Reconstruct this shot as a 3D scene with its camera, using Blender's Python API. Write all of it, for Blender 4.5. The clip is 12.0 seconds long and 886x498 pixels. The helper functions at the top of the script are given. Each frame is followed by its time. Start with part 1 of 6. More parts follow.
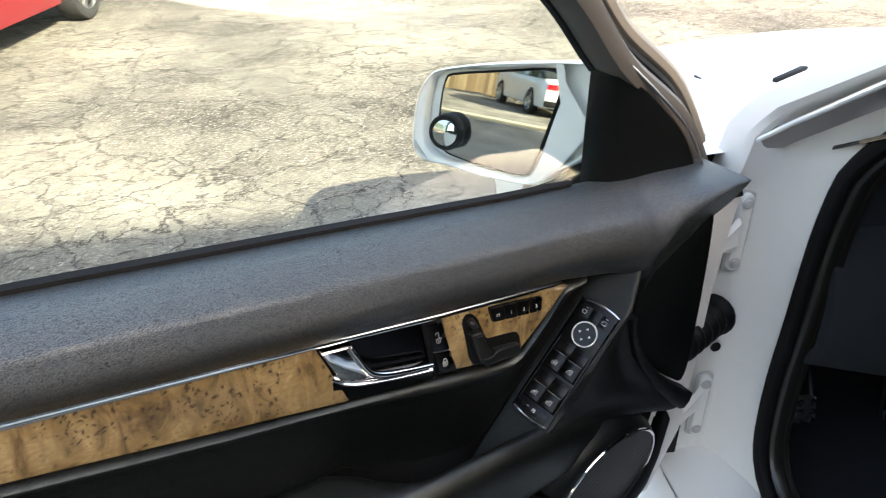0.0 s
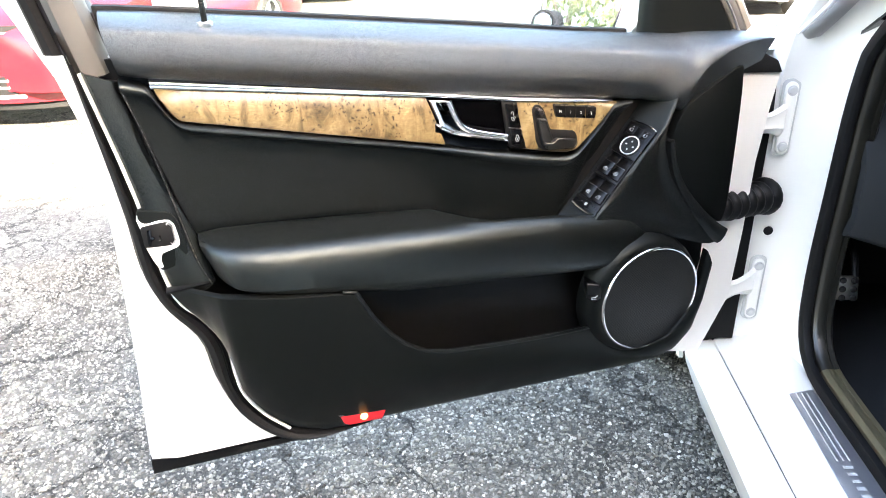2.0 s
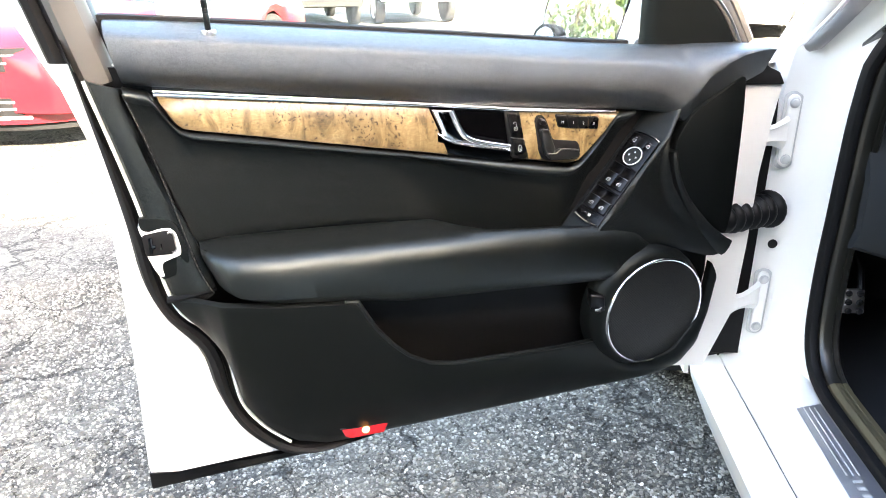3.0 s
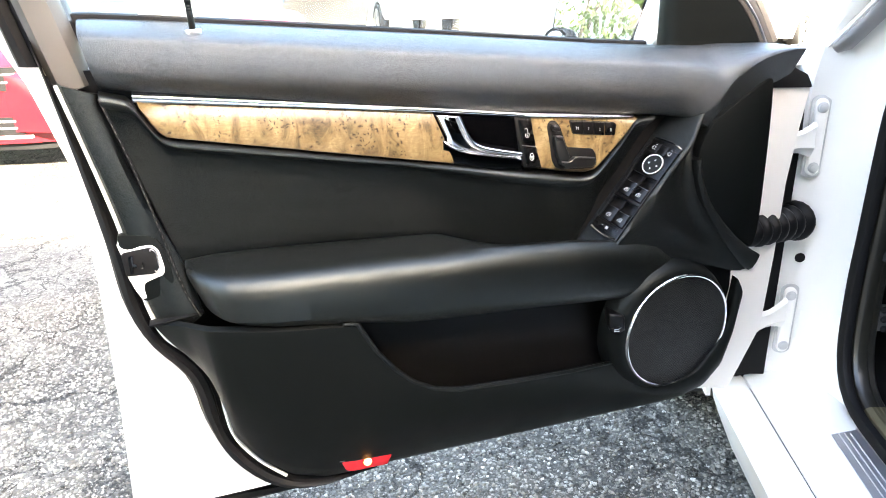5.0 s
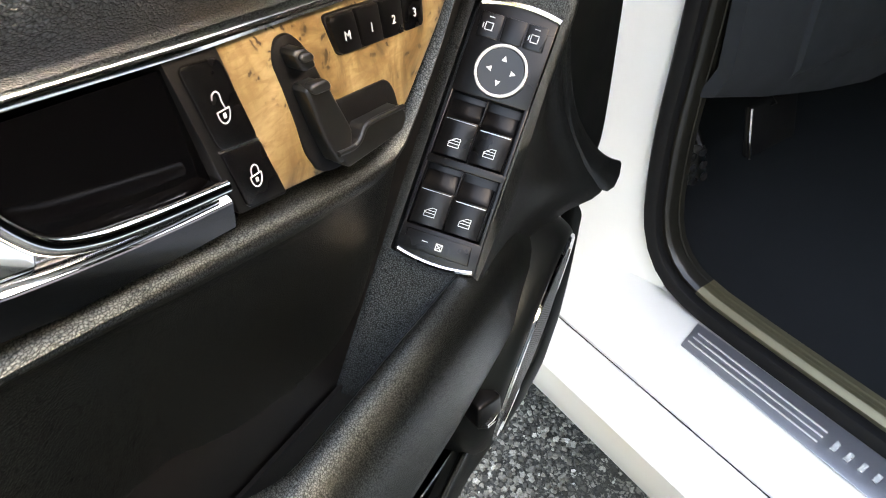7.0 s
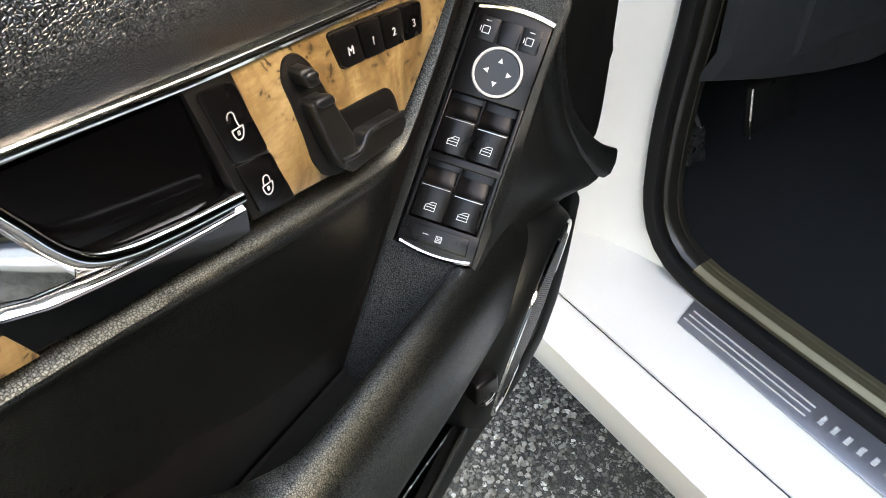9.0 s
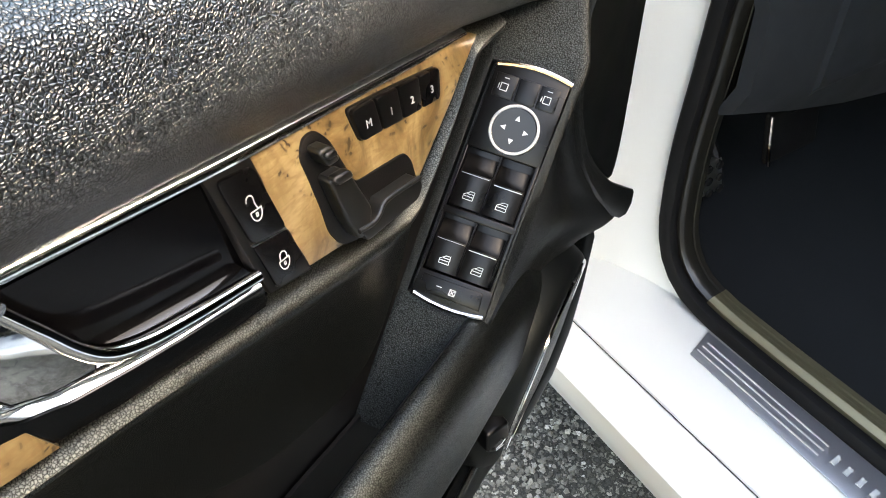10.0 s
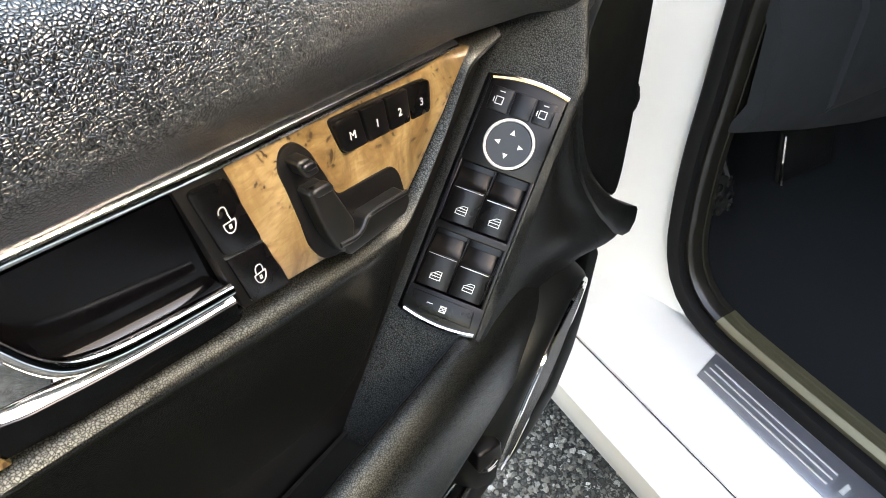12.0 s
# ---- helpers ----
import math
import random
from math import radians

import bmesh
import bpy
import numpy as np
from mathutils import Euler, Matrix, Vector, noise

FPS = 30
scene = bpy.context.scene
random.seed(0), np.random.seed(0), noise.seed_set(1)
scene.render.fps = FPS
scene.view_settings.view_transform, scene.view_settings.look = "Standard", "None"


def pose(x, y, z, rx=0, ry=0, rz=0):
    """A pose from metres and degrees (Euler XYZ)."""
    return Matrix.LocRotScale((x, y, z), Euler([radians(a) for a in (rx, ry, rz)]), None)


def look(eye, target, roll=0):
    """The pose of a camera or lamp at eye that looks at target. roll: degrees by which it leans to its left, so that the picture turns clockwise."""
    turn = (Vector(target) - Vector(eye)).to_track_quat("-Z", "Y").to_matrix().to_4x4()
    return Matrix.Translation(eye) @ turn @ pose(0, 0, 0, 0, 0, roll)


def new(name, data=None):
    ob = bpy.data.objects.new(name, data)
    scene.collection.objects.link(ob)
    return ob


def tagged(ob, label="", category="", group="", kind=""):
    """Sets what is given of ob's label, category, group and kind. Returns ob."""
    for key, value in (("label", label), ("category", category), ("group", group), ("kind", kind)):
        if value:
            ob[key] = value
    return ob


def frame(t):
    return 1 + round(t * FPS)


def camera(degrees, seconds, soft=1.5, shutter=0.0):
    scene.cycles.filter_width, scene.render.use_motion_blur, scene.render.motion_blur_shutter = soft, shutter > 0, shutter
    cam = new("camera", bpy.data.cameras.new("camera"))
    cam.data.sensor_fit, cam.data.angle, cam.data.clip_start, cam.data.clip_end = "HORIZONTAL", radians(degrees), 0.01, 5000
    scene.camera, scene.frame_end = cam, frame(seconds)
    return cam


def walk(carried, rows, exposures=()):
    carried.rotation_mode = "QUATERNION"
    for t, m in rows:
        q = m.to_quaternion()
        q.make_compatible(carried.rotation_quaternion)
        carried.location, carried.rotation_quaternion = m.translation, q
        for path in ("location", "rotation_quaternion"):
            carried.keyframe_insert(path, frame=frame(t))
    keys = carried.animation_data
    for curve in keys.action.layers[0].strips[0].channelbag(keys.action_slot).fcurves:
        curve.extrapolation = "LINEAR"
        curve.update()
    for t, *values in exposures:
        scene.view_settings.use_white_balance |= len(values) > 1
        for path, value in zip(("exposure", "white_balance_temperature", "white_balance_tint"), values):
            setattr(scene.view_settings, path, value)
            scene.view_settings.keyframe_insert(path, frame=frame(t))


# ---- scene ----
cam = camera(64.7, 12.0, soft=0.95, shutter=0.2)
PATH = [
    (0, (-0.0430, -0.0540, 1.3950), (0.8740, 1.4290, 0.4140), -0.30),
    (0.3, (-0.0190, -0.1090, 1.4110), (0.6720, 1.4630, 0.3840), -1.60),
    (0.5, (-0.0460, -0.1710, 1.3930), (0.5620, 1.4410, 0.3780), -0.70),
    (1, (-0.1650, -0.3430, 1.3460), (0.4110, 1.2820, 0.3330), -0.60),
    (1.2, (-0.2100, -0.3780, 1.3270), (0.4070, 1.2230, 0.3010), 0.10),
    (1.5, (-0.1830, -0.4660, 1.2470), (0.4060, 1.1760, 0.2690), -0.50),
    (2, (-0.1790, -0.4880, 1.1800), (0.4320, 1.2380, 0.3750), -0.50),
    (2.5, (-0.1790, -0.4920, 1.1670), (0.4360, 1.2520, 0.4050), -0.50),
    (3, (-0.1800, -0.4900, 1.1600), (0.4330, 1.2620, 0.4150), -0.60),
    (5, (-0.1570, -0.4190, 1.1300), (0.4480, 1.3550, 0.4300), -1.20),
    (5.5, (-0.1630, -0.2310, 1.1770), (0.5310, 1.4590, 0.3620), -0.90),
    (5.7, (-0.1420, -0.1540, 1.1810), (0.6120, 1.4700, 0.2890), -1.10),
    (6, (-0.0389, -0.0095, 1.1490), (0.8353, 1.4609, 0.1127), -0.29),
    (6.3, (0.0240, 0.1160, 1.1150), (1.0380, 1.4240, -0.0090), -0.20),
    (6.5, (0.0441, 0.1755, 1.0885), (1.1487, 1.3895, -0.0544), -0.05),
    (6.7, (0.0720, 0.2240, 1.0830), (1.2970, 1.2560, -0.1070), 0.10),
    (7, (0.1125, 0.2748, 1.0635), (1.4349, 1.0812, -0.2017), -0.41),
    (7.2, (0.1180, 0.2930, 1.0570), (1.4430, 1.0570, -0.2300), -0.50),
    (8.8, (0.1071, 0.2605, 1.0959), (1.3629, 1.0576, -0.2412), -1.00),
    (9, (0.1060, 0.2641, 1.0937), (1.3654, 1.0588, -0.2413), -0.94),
    (9.5, (0.1102, 0.2744, 1.1033), (1.3611, 1.0813, -0.2324), -0.94),
    (10, (0.1254, 0.2758, 1.1233), (1.3609, 1.1040, -0.2138), -0.81),
    (10.5, (0.1307, 0.2763, 1.1310), (1.3623, 1.1197, -0.2002), -0.69),
    (11, (0.1298, 0.2733, 1.1279), (1.3665, 1.1273, -0.1917), -0.78),
    (11.5, (0.1339, 0.2711, 1.1252), (1.3668, 1.1408, -0.1877), -0.85),
    (12, (0.1422, 0.2676, 1.1180), (1.3710, 1.1455, -0.1932), -0.70),
]
EXPOSURES = [(0, 2.8, 7300, 10), (0.5, 2.8, 7200, 8), (1.0, 3.5, 7300, 10), (1.2, 3.9, 7280, 10), (1.5, 4.25, 7250, 11), (2.0, 4.45, 7250, 11), (3.0, 4.43, 7250, 11), (5.0, 4.42, 7250, 11), (5.5, 4.42, 7350, 10), (6.0, 4.40, 7500, 3), (6.5, 4.33, 7600, 4), (7.0, 4.15, 8400, 12), (9.0, 3.95, 8500, 12), (10.0, 4.0, 8500, 11), (12.0, 4.15, 8500, 12)]
walk(cam, [(t, look(eye, target, roll)) for t, eye, target, roll in PATH], EXPOSURES)

# ---- light ----
SUN_AZ, SUN_EL = 172.0, 32.0          # degrees clockwise from +y, and above the horizon
world = bpy.data.worlds.new("sky")
scene.world = world
world.use_nodes = True
wn = world.node_tree.nodes
sky = wn.new("ShaderNodeTexSky")
sky.sky_type, sky.sun_disc = "NISHITA", False
sky.dust_density, sky.air_density, sky.ozone_density = 3.0, 1.0, 0.4
sky.sun_elevation, sky.sun_rotation = radians(SUN_EL), radians(SUN_AZ)
world.node_tree.links.new(sky.outputs[0], wn["Background"].inputs[0])
wn["Background"].inputs[1].default_value = 0.15
sun_dir = Vector((math.sin(radians(SUN_AZ)) * math.cos(radians(SUN_EL)), math.cos(radians(SUN_AZ)) * math.cos(radians(SUN_EL)), math.sin(radians(SUN_EL))))
sun = new("sun", bpy.data.lights.new("sun", "SUN"))
sun.data.energy, sun.data.angle, sun.data.color = 5.0, radians(0.5), (1.0, 0.93, 0.80)
sun.matrix_world = look(sun_dir * 30, (0, 0, 0))


# ---- materials ----
def material(name, colour, rough=0.5, metal=0.0, coat=0.0, spec=0.5):
    m = bpy.data.materials.new(name)
    m.use_nodes = True
    b = m.node_tree.nodes["Principled BSDF"]
    b.inputs["Base Color"].default_value = (*colour, 1)
    b.inputs["Roughness"].default_value, b.inputs["Metallic"].default_value = rough, metal
    b.inputs["Coat Weight"].default_value, b.inputs["Specular IOR Level"].default_value = coat, spec
    return m


def node(m, kind, **values):
    n = m.node_tree.nodes.new(kind)
    for key, value in values.items():
        n.inputs[key.replace("_", " ")].default_value = value
    return n


def link(m, a, b):
    m.node_tree.links.new(a, b)


def coords(m, scale=(1, 1, 1), turn=(0, 0, 0)):
    c, mp = node(m, "ShaderNodeTexCoord"), node(m, "ShaderNodeMapping")
    mp.inputs["Scale"].default_value, mp.inputs["Rotation"].default_value = scale, turn
    link(m, c.outputs["Object"], mp.inputs["Vector"])
    return mp.outputs[0]


def ramp(m, fac, stops):
    r = node(m, "ShaderNodeValToRGB")
    el = r.color_ramp.elements
    while len(el) < len(stops):
        el.new(0.5)
    for e, (p, c) in zip(el, stops):
        e.position, e.color = p, (*c, 1) if len(c) == 3 else c
    link(m, fac, r.inputs[0])
    return r.outputs[0]


def mixed(m, fac, a, b, how="MIX"):
    n = m.node_tree.nodes.new("ShaderNodeMix")
    n.data_type, n.blend_type = "RGBA", how
    for value, socket in ((fac, n.inputs[0]), (a, n.inputs[6]), (b, n.inputs[7])):
        if isinstance(value, (int, float)):
            socket.default_value = value
        elif isinstance(value, tuple):
            socket.default_value = (*value, 1)
        else:
            link(m, value, socket)
    return n.outputs[2]


def bsdf(m):
    return m.node_tree.nodes["Principled BSDF"]


def bump(m, height, strength, distance):
    b = node(m, "ShaderNodeBump", Strength=strength, Distance=distance)
    link(m, height, b.inputs["Height"])
    link(m, b.outputs[0], bsdf(m).inputs["Normal"])
    return b


def noise_tex(m, vec, scale, detail=3.0, rough=0.55):
    n = node(m, "ShaderNodeTexNoise", Scale=scale, Detail=detail, Roughness=rough)
    link(m, vec, n.inputs["Vector"])
    return n.outputs[0]


def voronoi(m, vec, scale, feature="F1", rand=1.0):
    n = node(m, "ShaderNodeTexVoronoi")
    n.feature = feature
    n.inputs["Scale"].default_value, n.inputs["Randomness"].default_value = scale, rand
    link(m, vec, n.inputs["Vector"])
    return n


def leather(name, colour, rough, scale, depth, spec=0.5):
    """Pebbled hide: flat-topped uneven cells between narrow creases, the creases' shade put into colour and gloss, a
    little dust and wear.
    """
    m = material(name, colour, rough, spec=spec)
    v = coords(m)
    warp = node(m, "ShaderNodeTexNoise", Scale=scale * 0.45, Detail=2.0)
    link(m, v, warp.inputs["Vector"])
    vec = mixed(m, 1.3 / scale, v, warp.outputs[1], "ADD")
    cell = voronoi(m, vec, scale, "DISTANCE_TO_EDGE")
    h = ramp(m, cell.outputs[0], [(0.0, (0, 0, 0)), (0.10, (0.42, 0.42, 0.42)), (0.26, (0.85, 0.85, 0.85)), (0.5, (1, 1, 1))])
    small = noise_tex(m, vec, scale * 0.55, 2.0)
    bump(m, mixed(m, 0.30, h, small), 1.0, depth)
    worn = noise_tex(m, v, 9.0, 4.0)
    link(m, ramp(m, worn, [(0.3, (rough - 0.03,) * 3), (0.7, (rough + 0.04,) * 3)]), bsdf(m).inputs["Roughness"])
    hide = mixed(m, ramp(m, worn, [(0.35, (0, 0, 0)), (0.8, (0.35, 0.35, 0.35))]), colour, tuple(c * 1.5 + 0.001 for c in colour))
    # creases darkened and dulled to paint in their shade
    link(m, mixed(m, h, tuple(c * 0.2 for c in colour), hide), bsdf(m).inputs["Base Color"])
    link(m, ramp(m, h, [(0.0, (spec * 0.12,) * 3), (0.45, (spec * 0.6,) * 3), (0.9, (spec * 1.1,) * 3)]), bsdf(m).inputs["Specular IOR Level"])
    return m


def plastic(name, colour, rough=0.45, scale=900.0, depth=0.00015, spec=0.5):
    m = material(name, colour, rough, spec=spec)
    v = coords(m)
    bump(m, noise_tex(m, v, scale, 2.0), 0.5, depth)
    s = noise_tex(m, v, 14.0, 4.0)
    link(m, ramp(m, s, [(0.3, (rough - 0.06,) * 3), (0.75, (rough + 0.08,) * 3)]), bsdf(m).inputs["Roughness"])
    return m


def burl(name):
    """Varnished burl veneer: tan waves, clusters of dark eyes with rings, a glossy coat."""
    m = material(name, (0.3, 0.2, 0.1), 0.3, coat=0.12, spec=0.25)
    bsdf(m).inputs["Coat Roughness"].default_value = 0.07
    flat = coords(m, turn=(radians(-90), 0, 0))
    wave = node(m, "ShaderNodeTexNoise", Scale=24.0, Detail=5.0, Roughness=0.58, Distortion=1.1)
    link(m, coords(m, (1.5, 1, 0.8), (0, radians(25), 0)), wave.inputs["Vector"])
    base = ramp(m, wave.outputs[0], [(0.30, (0.016, 0.010, 0.004)), (0.40, (0.060, 0.040, 0.017)), (0.50, (0.140, 0.100, 0.046)), (0.62, (0.20, 0.150, 0.076)), (0.76, (0.26, 0.20, 0.11))])
    fine = node(m, "ShaderNodeTexNoise", Scale=330.0, Detail=3.0, Distortion=0.8)
    link(m, coords(m, (0.3, 1, 1.0)), fine.inputs["Vector"])
    base = mixed(m, ramp(m, fine.outputs[0], [(0.4, (0.4, 0.4, 0.4)), (0.6, (0, 0, 0))]), base, (0.11, 0.062, 0.024))
    cloud = ramp(m, noise_tex(m, flat, 11.0, 3.0), [(0.42, (0, 0, 0)), (0.7, (0.55, 0.55, 0.55))])
    base = mixed(m, cloud, base, (0.062, 0.043, 0.018))
    warp = node(m, "ShaderNodeTexNoise", Scale=90.0, Detail=3.0)
    link(m, flat, warp.inputs["Vector"])
    vec = mixed(m, 0.015, flat, warp.outputs[1], "ADD")
    for scale, seed, lo in ((88.0, 19.0, 0.505), (170.0, 27.0, 0.535)):
        eye = node(m, "ShaderNodeTexVoronoi")
        eye.voronoi_dimensions = "2D"
        eye.inputs["Scale"].default_value = scale
        link(m, vec, eye.inputs["Vector"])
        dots = ramp(m, eye.outputs[0], [(0.0, (1, 1, 1)), (0.11, (0.92, 0.92, 0.92)), (0.18, (0.30, 0.30, 0.30)), (0.26, (0.18, 0.18, 0.18)), (0.38, (0, 0, 0))])
        few = ramp(m, noise_tex(m, flat, seed, 2.0), [(lo, (0, 0, 0)), (lo + 0.05, (1, 1, 1))])
        base = mixed(m, mixed(m, 1.0, dots, few, "MULTIPLY"), base, (0.020, 0.010, 0.004))
    link(m, base, bsdf(m).inputs["Base Color"])
    return m


def paint(name, colour, flake=0.0, rough=0.3):
    m = material(name, colour, rough, coat=1.0)
    bsdf(m).inputs["Coat Roughness"].default_value = 0.04
    v = coords(m)
    d = noise_tex(m, v, 7.0, 5.0)
    link(m, mixed(m, ramp(m, d, [(0.35, (0, 0, 0)), (0.9, (0.25, 0.25, 0.25))]), colour, tuple(c * 0.72 for c in colour)), bsdf(m).inputs["Base Color"])
    bump(m, noise_tex(m, v, 60.0, 1.0), 0.03, 0.0006)
    return m


def asphalt(name, loose=False):
    """Worn tarmac: stone chips in a dark binder, alligator cracks, patches and dusty areas. loose: the chips themselves, each in a tone of its own."""
    m = material(name, (0.1, 0.1, 0.1), 0.9, spec=0.3)
    v = coords(m)
    big = noise_tex(m, v, 0.45, 5.0, 0.6)
    mid = noise_tex(m, v, 3.0, 5.0, 0.65)
    tones = [(0.0, (0.040, 0.037, 0.032)), (0.35, (0.118, 0.109, 0.092)), (0.65, (0.235, 0.217, 0.182)), (0.88, (0.37, 0.345, 0.29)), (0.96, (0.46, 0.43, 0.365)), (1.0, (0.68, 0.65, 0.57))]
    gap = None
    if loose:
        base = ramp(m, node(m, "ShaderNodeNewGeometry").outputs["Random Per Island"], tones)
        base = mixed(m, ramp(m, noise_tex(m, v, 420.0, 3.0, 0.7), [(0.35, (0.55, 0.55, 0.55)), (0.6, (0, 0, 0))]), base, (0.07, 0.066, 0.058))
    else:
        grit = node(m, "ShaderNodeTexNoise", Scale=120.0, Detail=3.0, Roughness=0.6)
        link(m, v, grit.inputs["Vector"])
        spread = mixed(m, 0.020, v, grit.outputs[1], "ADD")
        chip, rim = voronoi(m, spread, 92.0), voronoi(m, spread, 92.0, "DISTANCE_TO_EDGE")
        tone = node(m, "ShaderNodeSeparateColor")
        link(m, chip.outputs[1], tone.inputs[0])
        gap = ramp(m, rim.outputs[0], [(0.0, (1, 1, 1)), (0.07, (0.9, 0.9, 0.9)), (0.20, (0, 0, 0))])
        base = mixed(m, gap, ramp(m, tone.outputs[0], tones), (0.026, 0.025, 0.023))
        base = mixed(m, ramp(m, noise_tex(m, v, 260.0, 4.0, 0.7), [(0.38, (0.4, 0.4, 0.4)), (0.52, (0, 0, 0))]), base, (0.05, 0.047, 0.042))
        flecks = ramp(m, noise_tex(m, v, 38.0, 4.0, 0.75), [(0.40, (0.55, 0.55, 0.55)), (0.50, (0, 0, 0))])
        base = mixed(m, flecks, base, (0.06, 0.056, 0.045))
    dusty = mixed(m, 0.6, base, (0.36, 0.34, 0.285))
    base = mixed(m, ramp(m, big, [(0.4, (0, 0, 0)), (0.62, (0.85, 0.85, 0.85))]), base, dusty)
    base = mixed(m, ramp(m, mid, [(0.50, (0.0, 0.0, 0.0)), (0.75, (0.4, 0.4, 0.4))]), base, (0.060, 0.055, 0.044))
    warp = node(m, "ShaderNodeTexNoise", Scale=5.0, Detail=5.0, Roughness=0.65)
    link(m, v, warp.inputs["Vector"])
    vec = mixed(m, 0.3, v, warp.outputs[1], "ADD")
    c1, c2 = voronoi(m, vec, 2.0, "DISTANCE_TO_EDGE"), voronoi(m, vec, 6.5, "DISTANCE_TO_EDGE")
    k1 = ramp(m, c1.outputs[0], [(0.0, (0.9, 0.9, 0.9)), (0.007, (0.8, 0.8, 0.8)), (0.016, (0, 0, 0))])
    k2 = ramp(m, c2.outputs[0], [(0.0, (0.85, 0.85, 0.85)), (0.012, (0.7, 0.7, 0.7)), (0.028, (0, 0, 0))])
    where = ramp(m, noise_tex(m, v, 0.5, 3.0), [(0.36, (0, 0, 0)), (0.46, (1, 1, 1))])
    cracks = mixed(m, 1.0, k1, mixed(m, 1.0, k2, where, "MULTIPLY"), "LIGHTEN")
    base = mixed(m, cracks, base, (0.018, 0.016, 0.013))
    link(m, base, bsdf(m).inputs["Base Color"])
    if not loose:
        hgt = mixed(m, 0.75, mixed(m, 1.0, gap, (1.0, 1.0, 1.0), "DIFFERENCE"), mixed(m, 1.0, cracks, (1.0, 1.0, 1.0), "DIFFERENCE"), "MULTIPLY")
        bump(m, hgt, 0.9, 0.004)
    return m


def dotted(name, colour, hole, scale):
    """Perforated sheet: a fine grid of round holes."""
    m = material(name, colour, 0.4)
    v = coords(m, turn=(radians(-90), 0, radians(45)))
    c = node(m, "ShaderNodeTexVoronoi")
    c.voronoi_dimensions = "2D"
    c.inputs["Scale"].default_value, c.inputs["Randomness"].default_value = scale, 0.0
    link(m, v, c.inputs["Vector"])
    f = ramp(m, c.outputs[0], [(0.30, (1, 1, 1)), (0.42, (0, 0, 0))])
    link(m, mixed(m, f, colour, hole), bsdf(m).inputs["Base Color"])
    link(m, ramp(m, c.outputs[0], [(0.30, (0.02, 0.02, 0.02)), (0.42, (0.35, 0.35, 0.35))]), bsdf(m).inputs["Specular IOR Level"])
    bump(m, ramp(m, c.outputs[0], [(0.25, (0, 0, 0)), (0.45, (1, 1, 1))]), 0.8, 0.0006)
    return m


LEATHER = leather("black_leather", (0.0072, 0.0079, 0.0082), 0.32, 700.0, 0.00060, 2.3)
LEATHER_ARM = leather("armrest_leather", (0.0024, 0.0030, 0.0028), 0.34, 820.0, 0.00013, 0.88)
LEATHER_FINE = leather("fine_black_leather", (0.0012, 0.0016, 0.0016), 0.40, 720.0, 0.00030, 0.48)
PLASTIC = plastic("black_plastic", (0.0026, 0.0031, 0.0030), 0.46, 1100.0, spec=0.15)
# glossier, lighter copy of the fine leather paints in the roll's highlight
LIT_ROLL = leather("lit_roll_leather", (0.0030, 0.0036, 0.0036), 0.42, 780.0, 0.00013, 0.95)
BOLSTER = leather("bolster_hide", (0.0042, 0.0048, 0.0050), 0.42, 760.0, 0.00024, 0.52)
for m in (LEATHER_ARM, LEATHER_FINE, PLASTIC, BOLSTER, LIT_ROLL):
    bsdf(m).inputs["Specular Tint"].default_value = (0.90, 1.0, 0.99, 1)
bsdf(LEATHER).inputs["Specular Tint"].default_value = (0.90, 0.96, 1.0, 1)
PLASTIC_DARK = plastic("dark_plastic", (0.0018, 0.0018, 0.002), 0.5, 1100.0, spec=0.2)
GLOSS = plastic("satin_black_key", (0.0018, 0.0018, 0.002), 0.28, 500.0, 0.00003, 0.24)
BOWL_BLACK = plastic("piano_black_plastic", (0.001, 0.001, 0.0012), 0.16, 300.0, 0.00002, 0.09)
PILLAR_GREY = plastic("grey_pillar_plastic", (0.075, 0.068, 0.060), 0.6, 700.0)
PILLAR_TAUPE = plastic("taupe_bar", (0.20, 0.175, 0.14), 0.5, 700.0)
WOOD = burl("burl_veneer")
CHROME = material("chrome", (0.78, 0.78, 0.79), 0.07, 1.0)
SATIN_CHROME = material("satin_chrome", (0.82, 0.83, 0.84), 0.15, 1.0)
# chrome darkened for the grip's dark reflection; also used on the latch steel
DARKENED_CHROME = material("darkened_chrome", (0.035, 0.035, 0.037), 0.12, 1.0)
BRIGHT = material("bright_satin_metal", (0.8, 0.8, 0.8), 0.45, 0.6)
SATIN = material("satin_metal", (0.5, 0.5, 0.5), 0.3, 1.0)
WHITE = paint("white_car_paint", (0.78, 0.768, 0.725))
bsdf(WHITE).inputs["Coat Weight"].default_value = 0.5
RED = paint("red_car_paint", (0.14, 0.003, 0.007))
bsdf(RED).inputs["Coat Weight"].default_value = 0.3
BLUE = paint("blue_car_paint", (0.02, 0.09, 0.42))
SILVER = paint("silver_car_paint", (0.42, 0.43, 0.44))
BLACK_PAINT = paint("black_car_paint", (0.012, 0.012, 0.014))
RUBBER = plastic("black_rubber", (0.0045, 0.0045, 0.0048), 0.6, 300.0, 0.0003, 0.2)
TYRE = plastic("tyre_rubber", (0.013, 0.013, 0.013), 0.8, 120.0, 0.001)
ASPHALT = asphalt("cracked_asphalt")
CHIPS = asphalt("asphalt_chips", loose=True)
MARK = material("white_marking", (0.45, 0.46, 0.46), 0.5)
LEVER_BLACK = plastic("satin_lever_plastic", (0.005, 0.0055, 0.0055), 0.32, 700.0, 0.00005, 0.55)
